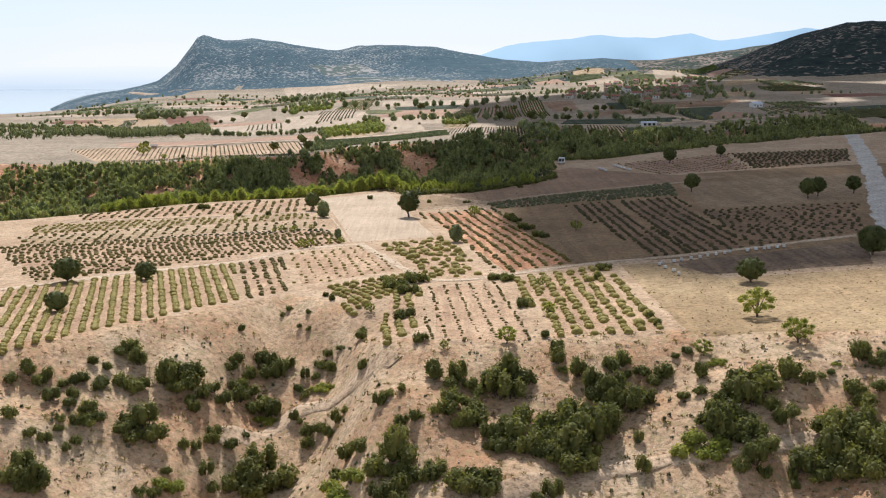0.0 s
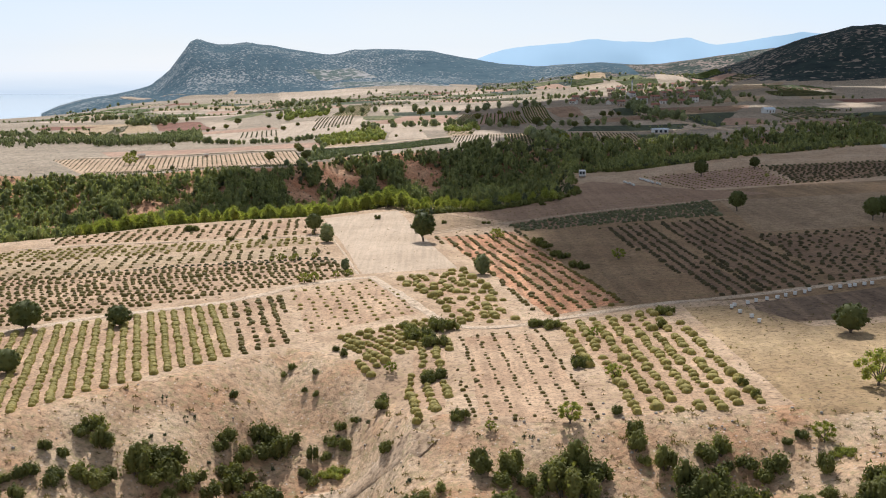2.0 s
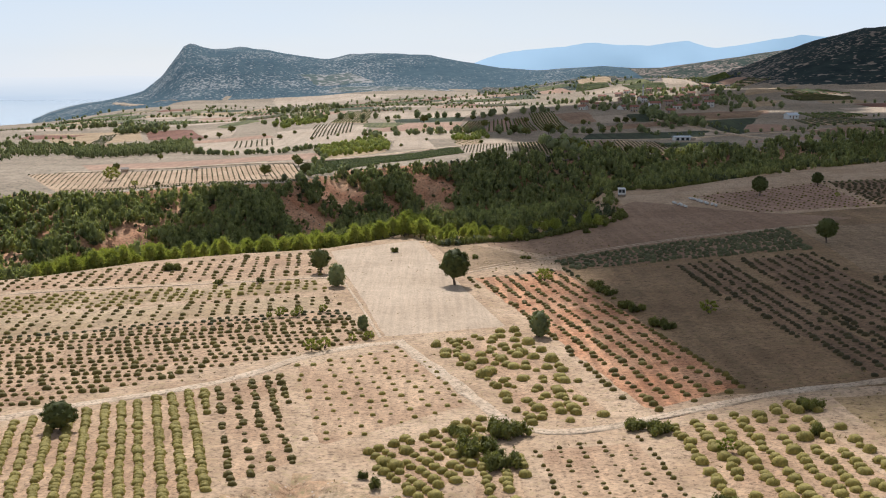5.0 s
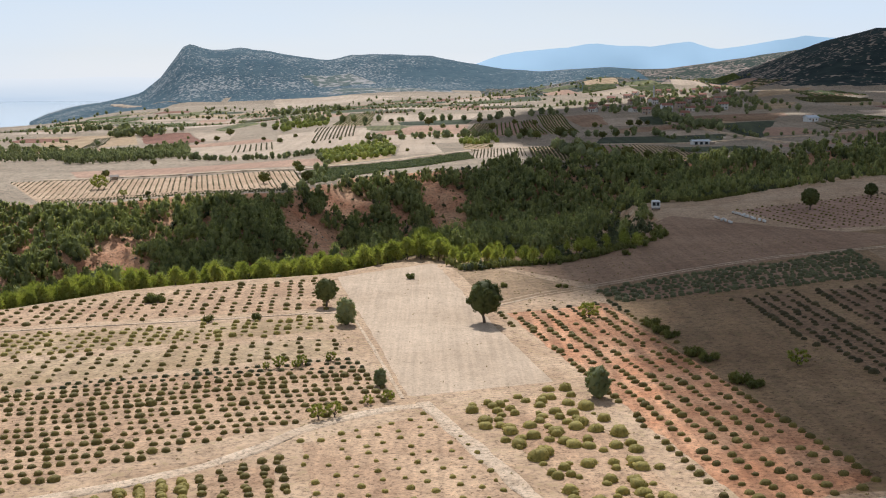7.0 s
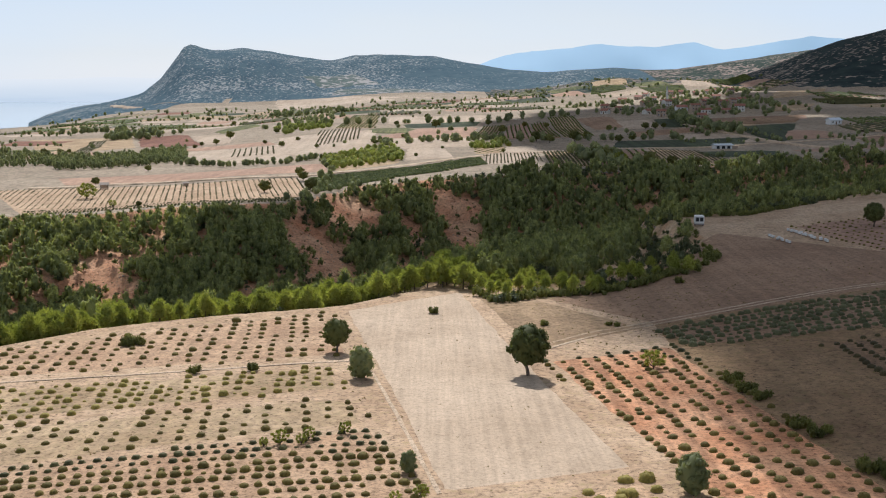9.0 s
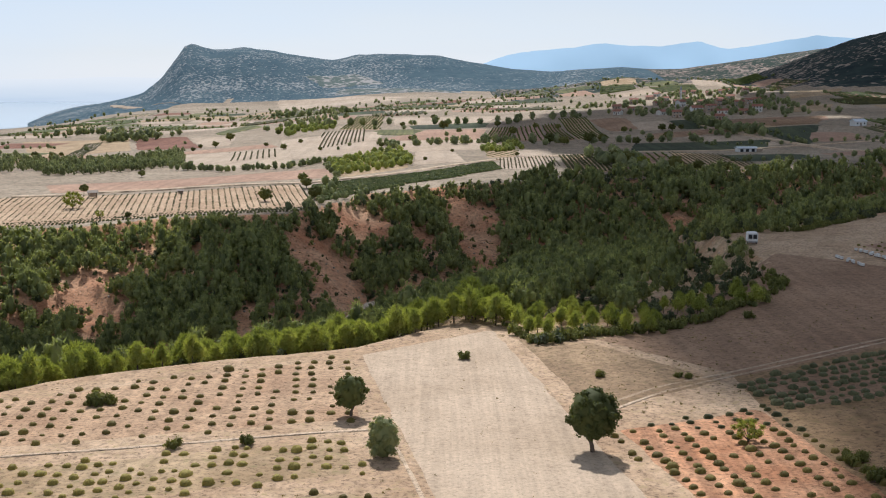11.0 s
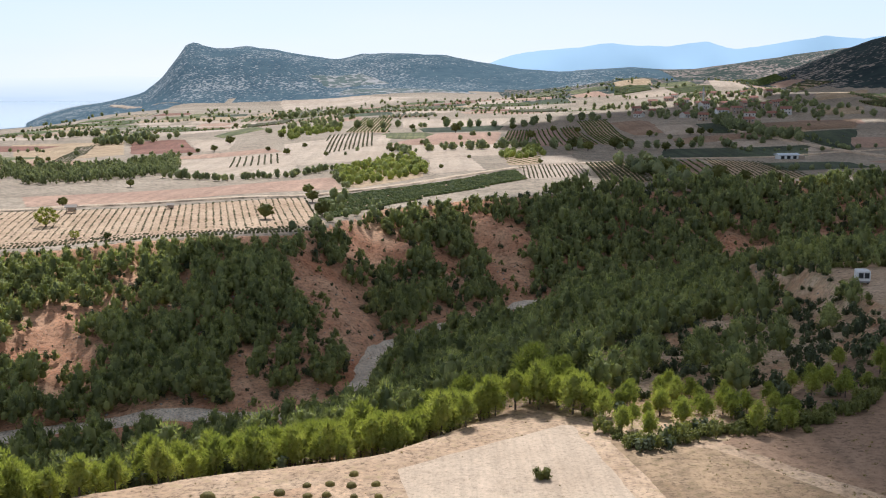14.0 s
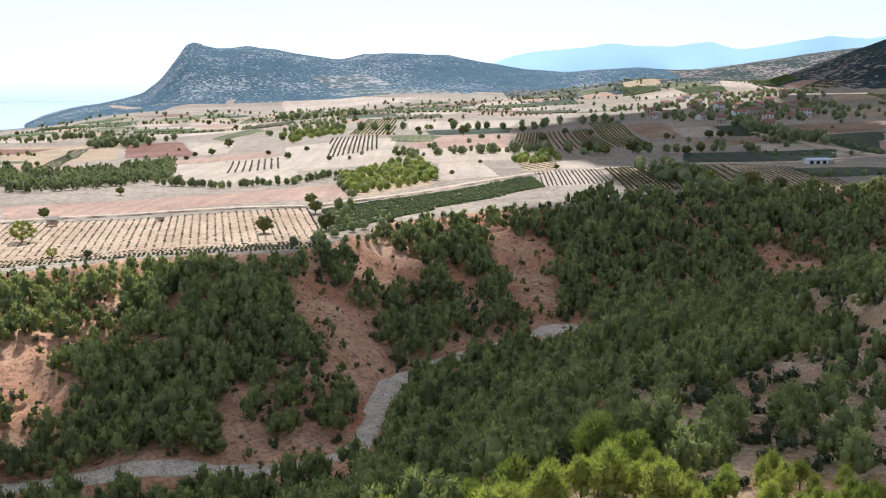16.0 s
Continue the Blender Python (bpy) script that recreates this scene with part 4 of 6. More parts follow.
field([(-265.7, 1961.8), (-112.5, 1928.4), (-65.5, 1700.9), (-225.5, 1714.3)], CREAM, "pale bare slope below the mountain", 0.8, 12)
ribbon([(-160, 545), (-148.6, 548), (-136.9, 557.9), (-108.6, 568.5), (-69.0, 571.5), (-47.0, 601), (-28.1, 635), (3.2, 685), (41.3, 715), (69.5, 739), (120.5, 750.4), (162.1, 777.4), (230, 790)], 3.2, TRACK, "pale farm lane beyond the gorge", "road", 0.5)
ribbon([(140, 890), (153.5, 857.9), (155.5, 840.5), (163.9, 805.5), (172, 760), (180, 700)], 4.0, TRACK, "pale lane towards the village", "road", 0.8)
# bare terraces on and below the mountain
field([(-248, 2180), (-155, 2225), (-104, 2119), (-199, 2083)], TERRACE, "dry terraced grove on the mountain saddle", 1.2, 9, 5)
field([(-176, 2070), (-41, 2040), (33, 1954), (-185, 2000)], TERRACE, "bare scrubby slope below the saddle", 1.0, 9, 5)
field([(-640, 2390), (-450, 2040), (-405, 1965), (-600, 2290)], CREAM, "pale dry field at the mountain's foot", 1.0, 9, 5)
field([(-263, 1975), (-147, 1962), (-17, 1780), (-255, 1880)], CREAM, "pale field at the mountain's foot", 1.0, 9, 5)
field([(307, 1269), (371, 1313), (323, 1184), (273, 1166)], STRAW, "dry field below the dark hill", 0.5, 8, 2)
field([(243, 1063), (297, 1114), (258, 1010), (230, 1012)], STRAW, "dry field beside the village", 0.4, 6, 2)
# ---------------------------------------------------------------- where shrubs and trees stand: x, y, spread
SLOPE_WEST = [(-49.8, 140.5, 3.7), (-52.3, 138.7, 2.2), (-43.7, 145.5, 3.0), (-40.7, 149.8, 4.6), (-46.2, 140.9, 2.9), (-43.3, 141.8, 3.7), (-39.1, 144.0, 4.4), (-34.0, 147.4, 6.0), (-45.2, 137.4, 3.2), (-42.1, 135.0, 4.2), (-36.4, 135.6, 5.6), (-46.3, 129.4, 2.8), (-42.5, 130.4, 3.1), (-45.3, 122.5, 5.3), (-32.0, 144.0, 2.9), (-29.8, 147.1, 4.5), (-27.7, 156.2, 3.9), (-23.4, 158.9, 5.2), (-25.9, 152.2, 5.4), (-47.1, 137.2, 2.2), (-49.4, 130.3, 2.1)]
SLOPE_GULLY = [(-18.2, 157.3, 2.4), (-45.0, 132.6, 2.8), (-12.5, 144.6, 1.5), (-7.5, 133.6, 1.7), (-19.4, 148.4, 1.4), (-23.9, 151.3, 4.6), (-19.4, 154.1, 3.1), (-16.0, 159.5, 3.6), (-15.3, 161.7, 2.8), (-10.3, 150.1, 2.6), (-11.3, 160.2, 2.0), (-27.6, 140.8, 4.0), (-27.0, 135.2, 4.2), (-21.8, 138.4, 7.1), (-31.7, 131.1, 2.7), (-30.4, 137.2, 2.8), (-33.6, 127.3, 3.0), (-16.8, 144.7, 3.7), (-14.2, 143.2, 3.3), (-11.1, 128.7, 4.6), (-18.6, 147.6, 1.1), (-25.1, 144.5, 1.3), (-23.0, 172.8, 1.4), (-19.9, 170.2, 1.2), (-23.9, 171.9, 1.2), (-20.9, 167.8, 1.0), (-28.5, 163.3, 1.1), (-19.5, 166.7, 1.0)]
SLOPE_MIDDLE = [(-5.6, 134.2, 2.7), (-4.1, 128.6, 3.9), (-5.8, 123.1, 5.6), (0.4, 137.9, 4.8), (2.3, 130.7, 5.9), (3.0, 118.1, 5.4), (-1.5, 121.0, 4.3), (7.9, 137.3, 6.2), (9.4, 129.0, 6.5), (11.0, 124.9, 5.1), (15.6, 139.1, 3.5), (16.3, 128.4, 7.2), (14.5, 123.2, 5.7), (21.5, 133.4, 6.1), (14.5, 141.9, 3.5), (21.5, 139.2, 4.2), (25.1, 137.9, 4.2), (10.4, 117.7, 3.6), (-5.6, 119.1, 3.7), (4.5, 137.0, 4.1), (6.0, 126.0, 4.5), (18.4, 134.9, 4.1), (13.5, 131.7, 4.0), (21.8, 126.4, 1.3), (21.6, 121.3, 1.8)]
SLOPE_EAST = [(32.2, 125.4, 5.8), (35.2, 130.5, 6.0), (34.3, 123.0, 4.5), (40.9, 132.3, 4.1), (44.7, 133.0, 2.4), (28.7, 132.6, 3.0), (43.1, 122.6, 5.9), (48.2, 129.8, 4.8), (39.8, 119.5, 5.7), (43.9, 117.7, 7.0), (36.5, 118.5, 2.4), (32.5, 119.2, 4.4), (28.7, 122.2, 1.1), (29.1, 141.3, 2.6), (30.3, 127.1, 3.9), (37.5, 126.7, 4.0), (50.6, 135.1, 4.3), (47.8, 124.8, 4.0), (30.5, 135.8, 1.8), (32.6, 130.2, 4.0)]
SLOPE_BRIGHT = [(27.9, 122.9, 7.0), (-12.0, 123.5, 7.6), (-30.8, 129.5, 6.1), (46.3, 135.0, 1.4), (-23.4, 149.9, 3.8), (-16.4, 154.6, 3.9), (33.0, 138.3, 2.8)]
DARK_TREES = [(-62.0, 191.5, 4.9), (-49.3, 192.2, 3.7), (-55.7, 166.6, 3.6), (46.8, 176.4, 4.6), (63.2, 298.2, 3.8), (71.8, 194.3, 6.0), (85.3, 274.1, 3.9), (88.6, 277.4, 3.7), (97.6, 279.0, 3.4), (-7.9, 272.6, 4.9), (-31.7, 284.3, 3.5), (73.5, 381.9, 4.1), (93.6, 397.6, 3.1)]
DARK_SHRUBS = [(24.6, 184.5, 2.1), (11.7, 166.6, 3.2), (10.3, 188.0, 3.2), (8.3, 189.6, 2.6), (27.7, 155.0, 1.6), (27.9, 150.4, 1.6), (-4.6, 187.9, 4.6), (-7.8, 182.9, 4.4), (-5.6, 179.0, 4.0),
               (-9.3, 188.4, 2.4), (-59.5, 290.5, 3.6), (-5.8, 166.0, 3.4), (-3.0, 147.4, 2.4), (-11.3, 162.2, 2.1), (12.9, 147.1, 1.6), (26.5, 192.7, 3.0), (-16.8, 174.2, 1.7), (-17.8, 176.4, 1.3)]
DARK_SHRUBS_B = [(-19.2, 309.5, 2.0), (5.6, 299.2, 1.3), (6.7, 298.6, 1.3), (21.3, 328.3, 2.2), (14.9, 267.6, 2.9), (15.4, 262.9, 2.9), (16.3, 259.7, 2.5), (17.0, 249.0, 2.9), (18.0, 245.9, 2.8), (19.1, 235.2, 3.0), (20.1, 233.1, 2.4), (32.7, 353.7, 3.7), (33.2, 358.8, 2.8), (-3.5, 299.6, 1.6), (-47.9, 274.4, 2.0), (-41.1, 274.9, 1.9)]
LIME_TREES = [(7.4, 275.0, 3.2), (27.5, 241.1, 2.8), (41.5, 152.6, 5.1), (43.4, 140.6, 4.1), (15.1, 180.8, 1.9), (14.7, 160.0, 2.4), (8.1, 145.5, 2.9), (0.1, 144.6, 1.3), (-10.7, 169.7, 1.8), (31.9, 140.4, 2.7), (90.1, 371.2, 1.5)]
LIME_SAPLINGS = [(-33.9, 245.4, 1.7), (-31.3, 247.0, 1.5), (-31.9, 245.5, 1.2), (-27.2, 224.5, 1.9), (-25.6, 225.4, 1.8), (-20.2, 231.2, 1.4), (-22.4, 230.1, 1.2), (-28.0, 248.9, 1.4), (-35.4, 244.7, 1.1)]
GREEN_SHRUBS = [(2.6, 231.0, 3.0), (-21.4, 237.8, 1.7), (-27.7, 270.4, 3.2)]
FAR_SCARS = [(-52.8, 475.5, 8.2, 16), (-47.1, 458.8, 6.4, 13), (-57.9, 480, 4.5, 9), (-44, 514.6, 9, 11), (-53, 510, 5, 6), (-10, 539, 9.5, 12), (-9.4, 518.5, 6.6, 16),
             (-26.5, 514.8, 5.2, 10), (-29.5, 480.5, 1.8, 8), (-66.3, 431.2, 2.6, 8), (-62.5, 419.5, 4.5, 4), (-52.5, 421.3, 4.5, 6), (-98.3, 427, 5, 9), (-108.1, 440, 5, 9),
             (59.3, 540.7, 9, 16), (-85.9, 468.4, 2.4, 4), (-96.8, 469.3, 1.6, 4), (-103, 441, 4, 8)]
NEAR_SCARS = [(22.4, 442.6, 3.2, 9), (18.4, 402.7, 2.2, 9), (-7.8, 359, 2.0, 6), (-1.4, 371.8, 4.2, 4), (6.8, 380, 1.6, 5), (13.9, 370, 2.9, 11), (13.4, 358, 2.1, 6),
              (-12.2, 385.5, 1.3, 10), (3.6, 363, 0.9, 7), (-20.5, 341, 1.3, 4), (7.6, 342, 1.1, 3)]


def bareness(x, y):
    """Above 0 on the bare scars of the gorge's banks, down to about -1 well away from them."""
    far = max(1.0 - math.hypot((x - sx) / rx, (y - sy) / (ry + (4.0 if y < sy else 0.0))) for sx, sy, rx, ry in FAR_SCARS)
    near = max(1.0 - math.hypot((x - sx) / (1.1 * rx), (y - sy) / (ry + (5.0 if y < sy else 0.0))) for sx, sy, rx, ry in NEAR_SCARS)
    return max(far, near)


FAR_TREES = [(-130.2, 512.3, 5.9), (-74.6, 521.3, 4.7), (-115.9, 489.8, 2.6), (-107.6, 488.0, 2.0), (-139.0, 630.6, 3.1), (-69.7, 578.7, 3.6), (-66.1, 557.1, 4.0), (-140.6, 558.9, 3.3), (-60.1, 527.3, 4.8), (-259.9, 1403.0, 5.7), (-151.4, 853.9, 4.2), (-106.5, 814.2, 3.9), (-120.2, 842.4, 2.9), (-101.9, 854.3, 3.0), (-215.9, 1301.9, 5.2), (-220.9, 776.1, 3.8), (-232.6, 782.9, 3.9), (-222.0, 793.3, 2.8), (-154.8, 922.6, 6.0), (-159.3, 849.5, 3.0), (-84.3, 792.5, 2.7), (-236.6, 1077.7, 3.3), (-52.0, 797.9, 3.2), (-46.5, 999.4, 4.4), (24.6, 894.7, 5.7), (19.4, 979.6, 5.0), (43.5, 956.0, 4.2), (8.8, 1013.6, 4.5)]
FAR_TREES_B = [(-24.7, 1077.8, 4.8), (-18.0, 965.9, 7.0), (56.9, 939.4, 4.1), (69.9, 622.6, 6.9), (60.1, 637.9, 5.9), (55.6, 646.9, 6.8), (51.5, 661.0, 6.2), (79.1, 622.3, 5.0), (88.9, 618.0, 4.6), (59.7, 800.4, 7.1), (67.6, 807.1, 5.6), (93.5, 807.3, 4.5), (118.1, 812.5, 5.1), (91.0, 880.7, 4.4), (113.4, 877.5, 5.0), (118.9, 875.1, 5.0), (124.8, 878.1, 3.8), (-14.9, 745.1, 2.0), (-27.6, 684.6, 2.2), (-128.5, 959.3, 4.2), (-158.3, 824.0, 2.9), (-400.0, 1265.4, 4.2), (38.2, 800.9, 6.5), (44.8, 790.3, 5.4), (14.4, 708.8, 2.3), (-37.8, 847.9, 2.9), (108.3, 835.9, 4.1), (83.4, 791.4, 4.9)]
# ---------------------------------------------------------------- plants
def cards(rng, centre, radii, n, size, up=0.3, shell=0.55):
    """n small leaf sprays spread through an ellipsoid, thicker towards its skin."""
    d = rng.standard_normal((n, 3))
    d /= np.linalg.norm(d, axis=1)[:, None]
    r = shell + (1.06 - shell) * rng.random(n) ** 0.6
    p = np.array(centre) + d * r[:, None] * np.array(radii)
    nrm = d + 0.7 * rng.standard_normal((n, 3))
    nrm[:, 2] += up
    nrm /= np.linalg.norm(nrm, axis=1)[:, None]
    a = np.cross(nrm, rng.standard_normal((n, 3)))
    a /= np.linalg.norm(a, axis=1)[:, None]
    b = np.cross(nrm, a)
    s = size * rng.uniform(0.6, 1.3, n)[:, None]
    q = np.stack([p - a * s * 0.5, p + a * s * 0.45 + b * s * 0.35, p + a * s * 0.05 - b * s * 0.6], 1)
    return q.reshape(-1, 3), np.arange(3 * n).reshape(-1, 3)


def needles(rng, centre, radii, n, size, rise=0.6, inner=0.35, thick=0.28):
    """n pointed tufts of needles that fan out and up from an ellipsoid."""
    d = rng.standard_normal((n, 3))
    d /= np.linalg.norm(d, axis=1)[:, None]
    p = np.array(centre) + d * (inner + (1 - inner) * rng.random(n) ** 0.6)[:, None] * np.array(radii)
    w = d + (0, 0, rise) + 0.45 * rng.standard_normal((n, 3))
    w /= np.linalg.norm(w, axis=1)[:, None]
    a = np.cross(w, rng.standard_normal((n, 3)))
    a /= np.linalg.norm(a, axis=1)[:, None]
    s = size * rng.uniform(0.6, 1.3, n)[:, None]
    q = np.stack([p - a * s * thick, p + a * s * thick, p + w * s], 1)
    return q.reshape(-1, 3), np.arange(3 * n).reshape(-1, 3)


def blob(rng, centre, radii, segs=6, rings=4, rough=0.15):
    """A lumpy closed ball of triangles."""
    v = [[centre[0], centre[1], centre[2] + radii[2]]]
    f = []
    for i in range(1, rings):
        t = math.pi * i / rings
        for s in range(segs):
            a = 2 * math.pi * (s + 0.5 * i) / segs
            k = rng.uniform(1 - rough, 1 + 0.7 * rough)
            v.append([centre[0] + radii[0] * k * math.sin(t) * math.cos(a), centre[1] + radii[1] * k * math.sin(t) * math.sin(a), centre[2] + radii[2] * k * math.cos(t)])
    v.append([centre[0], centre[1], centre[2] - radii[2]])
    last = len(v) - 1
    for s in range(segs):
        q = (s + 1) % segs
        f.append((0, 1 + s, 1 + q))
        f.append((last, 1 + (rings - 2) * segs + q, 1 + (rings - 2) * segs + s))
        for i in range(rings - 2):
            a, b = 1 + i * segs + s, 1 + i * segs + q
            f += [(a, a + segs, b + segs), (a, b + segs, b)]
    return np.array(v), np.array(f)


def tube(points, radii, sides=6):
    p = np.array(points, float)
    v, f = [], []
    for i, (c, r) in enumerate(zip(p, radii)):
        t = p[min(i + 1, len(p) - 1)] - p[max(i - 1, 0)]
        t /= np.linalg.norm(t)
        a = np.cross(t, (0.3, 0.9, 0.1))
        a /= np.linalg.norm(a)
        b = np.cross(t, a)
        v += [c + r * (a * math.cos(w) + b * math.sin(w)) for w in np.arange(sides) * 2 * math.pi / sides]
    for i in range(len(p) - 1):
        for s in range(sides):
            q = (s + 1) % sides
            f.append((i * sides + s, i * sides + q, (i + 1) * sides + q, (i + 1) * sides + s))
    return np.array(v), np.array(f)


def merged(pieces):
    vs, fs, k = [], [], 0
    for v, f in pieces:
        vs.append(v)
        fs.append(f + k)
        k += len(v)
    return np.concatenate(vs), np.concatenate(fs)


def pine_shape(rng, tufts=150, lumps=9, segs=5, tuft=0.08, bulk=0.62, lean=0.04, thick=0.3, broad=(0.36, 0.50), low=0.2):
    """A bushy young pine one metre tall: soft uneven heads of needles, widest low down. Returns trunk and crown."""
    top = np.array([rng.normal(0, lean), rng.normal(0, lean), 1.0])
    trunk = tube([(0, 0, -0.08), top * 0.3, top * 0.65, top * 0.92], (0.028, 0.022, 0.014, 0.004), 5)
    wide = rng.uniform(*broad)
    crown = [blob(rng, top * (0.5 * low + 0.42), (0.42 * wide, 0.42 * wide, 0.42 - 0.5 * low), segs, 4, 0.25)]
    for i in range(lumps):
        u = (i + 0.5) / lumps
        reach = wide * min(1.0, 0.72 + 1.3 * u) * (1 - u ** 2.3) ** 0.7
        t = 2.4 * i + rng.normal(0, 0.5)
        r = 0.20 * (1 - 0.42 * u) * rng.uniform(0.75, 1.25)
        out = max(0.0, reach - 0.7 * r)
        c = top * (low + (0.84 - low) * u) + np.array([out * math.cos(t), out * math.sin(t), rng.normal(0, 0.035)])
        crown.append(blob(rng, c, (bulk * r, bulk * r, 1.15 * bulk * r), segs, 3, 0.3))
        crown.append(needles(rng, c, (r, r, 1.1 * r), max(2, tufts // lumps), tuft, 0.6, 0.5, thick))
    return trunk, merged(crown)


def shrub_shape(rng, n=170, lobes=7, tall=0.75, leaf=0.075, ball=6):
    """A dense many-headed shrub one metre across. Returns stems and crown."""
    stems, crown = [], []
    for i in range(lobes):
        t, r = rng.uniform(0, 6.28), 0.32 * math.sqrt(rng.random())
        h = tall * rng.uniform(0.45, 0.85) * (1 - 0.6 * r)
        c = np.array([r * math.cos(t), r * math.sin(t), h * 0.62])
        rad = rng.uniform(0.12, 0.21)
        crown.append(cards(rng, c, (rad, rad, max(0.17, h * 0.5)), n // lobes, leaf, 0.4, 0.7))
        crown.append(blob(rng, c - (0, 0, 0.03), (rad * 0.66, rad * 0.66, max(0.11, h * 0.38)), ball, 4, 0.2))
        stems.append(tube([(0.04 * math.cos(t), 0.04 * math.sin(t), -0.1), c * (0.6, 0.6, 0.5), c], (0.022, 0.015, 0.006), 4))
    return merged(stems), merged(crown)


def tree_shape(rng, n=420, heads=18, trunk_h=0.2, spread_r=0.40, leaf=0.05, open_=0.0, ball=6):
    """A broad-leaved tree one metre tall, its crown a round heap of leafy heads. Returns trunk with limbs and crown."""
    wood, crown = [], []
    bend = np.array([rng.normal(0, 0.03), rng.normal(0, 0.03), trunk_h + 0.06])
    wood.append(tube([(0, 0, -0.06), bend * (0.5, 0.5, 0.55), bend, bend + (0, 0, 0.22)], (0.042, 0.034, 0.028, 0.010), 7))
    mid, half = trunk_h + (0.97 - trunk_h) / 2, (0.97 - trunk_h) / 2
    size = 1.35 / math.sqrt(heads)
    if not open_:
        crown.append(blob(rng, (0, 0, mid), (0.78 * spread_r, 0.78 * spread_r, 0.8 * half), 9, 7, 0.14))
    for i in range(heads):
        g = (i + 0.5) / heads
        z, t = 1 - 1.85 * g, 2.399963 * i + rng.normal(0, 0.15)
        flat = math.sqrt(max(0, 1 - z * z))
        k = rng.uniform(0.62, 0.86)
        c = np.array([spread_r * k * flat * math.cos(t), spread_r * k * flat * math.sin(t), mid + half * 0.72 * z])
        rad = min(0.26, size * 0.40 * rng.uniform(0.8, 1.25)) * (1 - 0.2 * open_)
        if i % 2 == 0:
            wood.append(tube([bend * (1, 1, 0.85), (bend + c) / 2 + (0, 0, 0.03), c], (0.020, 0.012, 0.004), 4))
        crown.append(cards(rng, c, (rad, rad, rad * 0.9), max(4, int(n / heads)), leaf, 0.4, 0.62))
        crown.append(blob(rng, c, (rad * (0.8 - 0.35 * open_),) * 2 + (rad * (0.7 - 0.3 * open_),), ball, 4, 0.22))
    return merged(wood), merged(crown)


wild_rng = np.random.default_rng(11)


def round_tree(rng, leaves=34):
    """A small round far-off tree one metre tall: one lumpy crown with a ragged skin, low to the ground."""
    wide = rng.uniform(0.36, 0.5)
    c = (0, 0, 0.52)
    crown = [blob(rng, c, (0.9 * wide, 0.9 * wide, 0.42), 7, 5, 0.3), cards(rng, c, (wide, wide, 0.47), leaves, 0.2, 0.4, 0.8)]
    return merged(crown)


def template(name, shape, leaf_mat, label, category, woody="trunk"):
    base = new(name)
    wood, crown = shape
    solid(woody, wood[0], wood[1], BARK, base, shade=True)
    solid("crown", crown[0], crown[1], leaf_mat, base)
    return tagged(base, label, category)


used = set()


def plant(kinds, x, y, size, group="", stretch=1.0, label=""):
    """Stand one of the kinds at a place, its first standing use being the template itself."""
    ob = kinds[wild_rng.integers(len(kinds))]
    z = float(height(x, y)) - 0.03
    m = Matrix.LocRotScale((x, y, z), Euler((0, 0, wild_rng.uniform(0, 6.28))), (size, size, size * stretch))
    if ob.name in used:
        new_ob = copy_thing(ob, Matrix())
    else:
        used.add(ob.name)
        new_ob = ob
    new_ob.matrix_basis = m
    return tagged(new_ob, label, group=group)


SHRUB = [template("shrub", shrub_shape(wild_rng, 520, 10, leaf=0.085, ball=5), OAK, "dense dark green evergreen shrub on dry earth", "shrub", "stem") for _ in range(6)]
UPRIGHT = [template("shrub", shrub_shape(wild_rng, 600, 13, 1.15, 0.085, 5), OAK, "upright many-headed dark green juniper shrub", "shrub", "stem") for _ in range(3)]
BRIGHT = [template("shrub", shrub_shape(wild_rng, 480, 11, 0.5), ALMOND, "low spreading bright green shrub", "shrub", "stem") for _ in range(2)]
LOW_TREE = [template("tree", tree_shape(wild_rng, 2000, 34, 0.02, 0.54, 0.046), DARKLEAF, "round dark green evergreen tree branching close to the ground", "tree") for _ in range(3)]
DARK_TREE = [template("tree", tree_shape(wild_rng, 2200, 34, 0.13, 0.47, 0.046), DARKLEAF, "round dark green evergreen tree on a short trunk", "tree") for _ in range(4)]
LIME_TREE = [template("tree", tree_shape(wild_rng, 1300, 20, 0.06, 0.52, 0.055, 0.5), ALMOND, "light green almond tree with an airy crown", "tree") for _ in range(4)]
GREY_TREE = [template("tree", tree_shape(wild_rng, 1500, 22, -0.10, 0.40, 0.05), GREYLEAF, "grey-green bushy olive tree", "tree") for _ in range(2)]
PINES = [template("pine_tree", pine_shape(wild_rng, 1300, 15, 5, 0.088, 0.5, thick=0.12, broad=(0.28, 0.40), low=0.32), PINE, "young bright green pine with a pointed bushy crown", "pine") for _ in range(7)]
FAR_TREE = [template("tree", tree_shape(wild_rng, 300, 12, 0.12, 0.46, 0.085), OAK, "dark green field tree beyond the gorge", "tree") for _ in range(3)]

# ---------------------------------------------------------------- shrubs on the front slope
for spots in (SLOPE_WEST, SLOPE_GULLY, SLOPE_MIDDLE, SLOPE_EAST):
    for x, y, w in spots:
        w = 1.05 * w
        heads = 1 if w < 2.4 else 2 if w < 3.8 else 3 if w < 5.2 else 5
        for i in range(heads):
            r = 0 if heads == 1 else 0.30 * w
            a = 2.4 * i + x
            k = 1.2 * w if heads == 1 else w * wild_rng.uniform(0.55, 0.8)
            kinds = UPRIGHT if wild_rng.random() < 0.3 else SHRUB
            plant(kinds, x + r * math.cos(a), y + 0.8 * r * math.sin(a), k, "shrubs on the slope", wild_rng.uniform(0.8, 1.1))
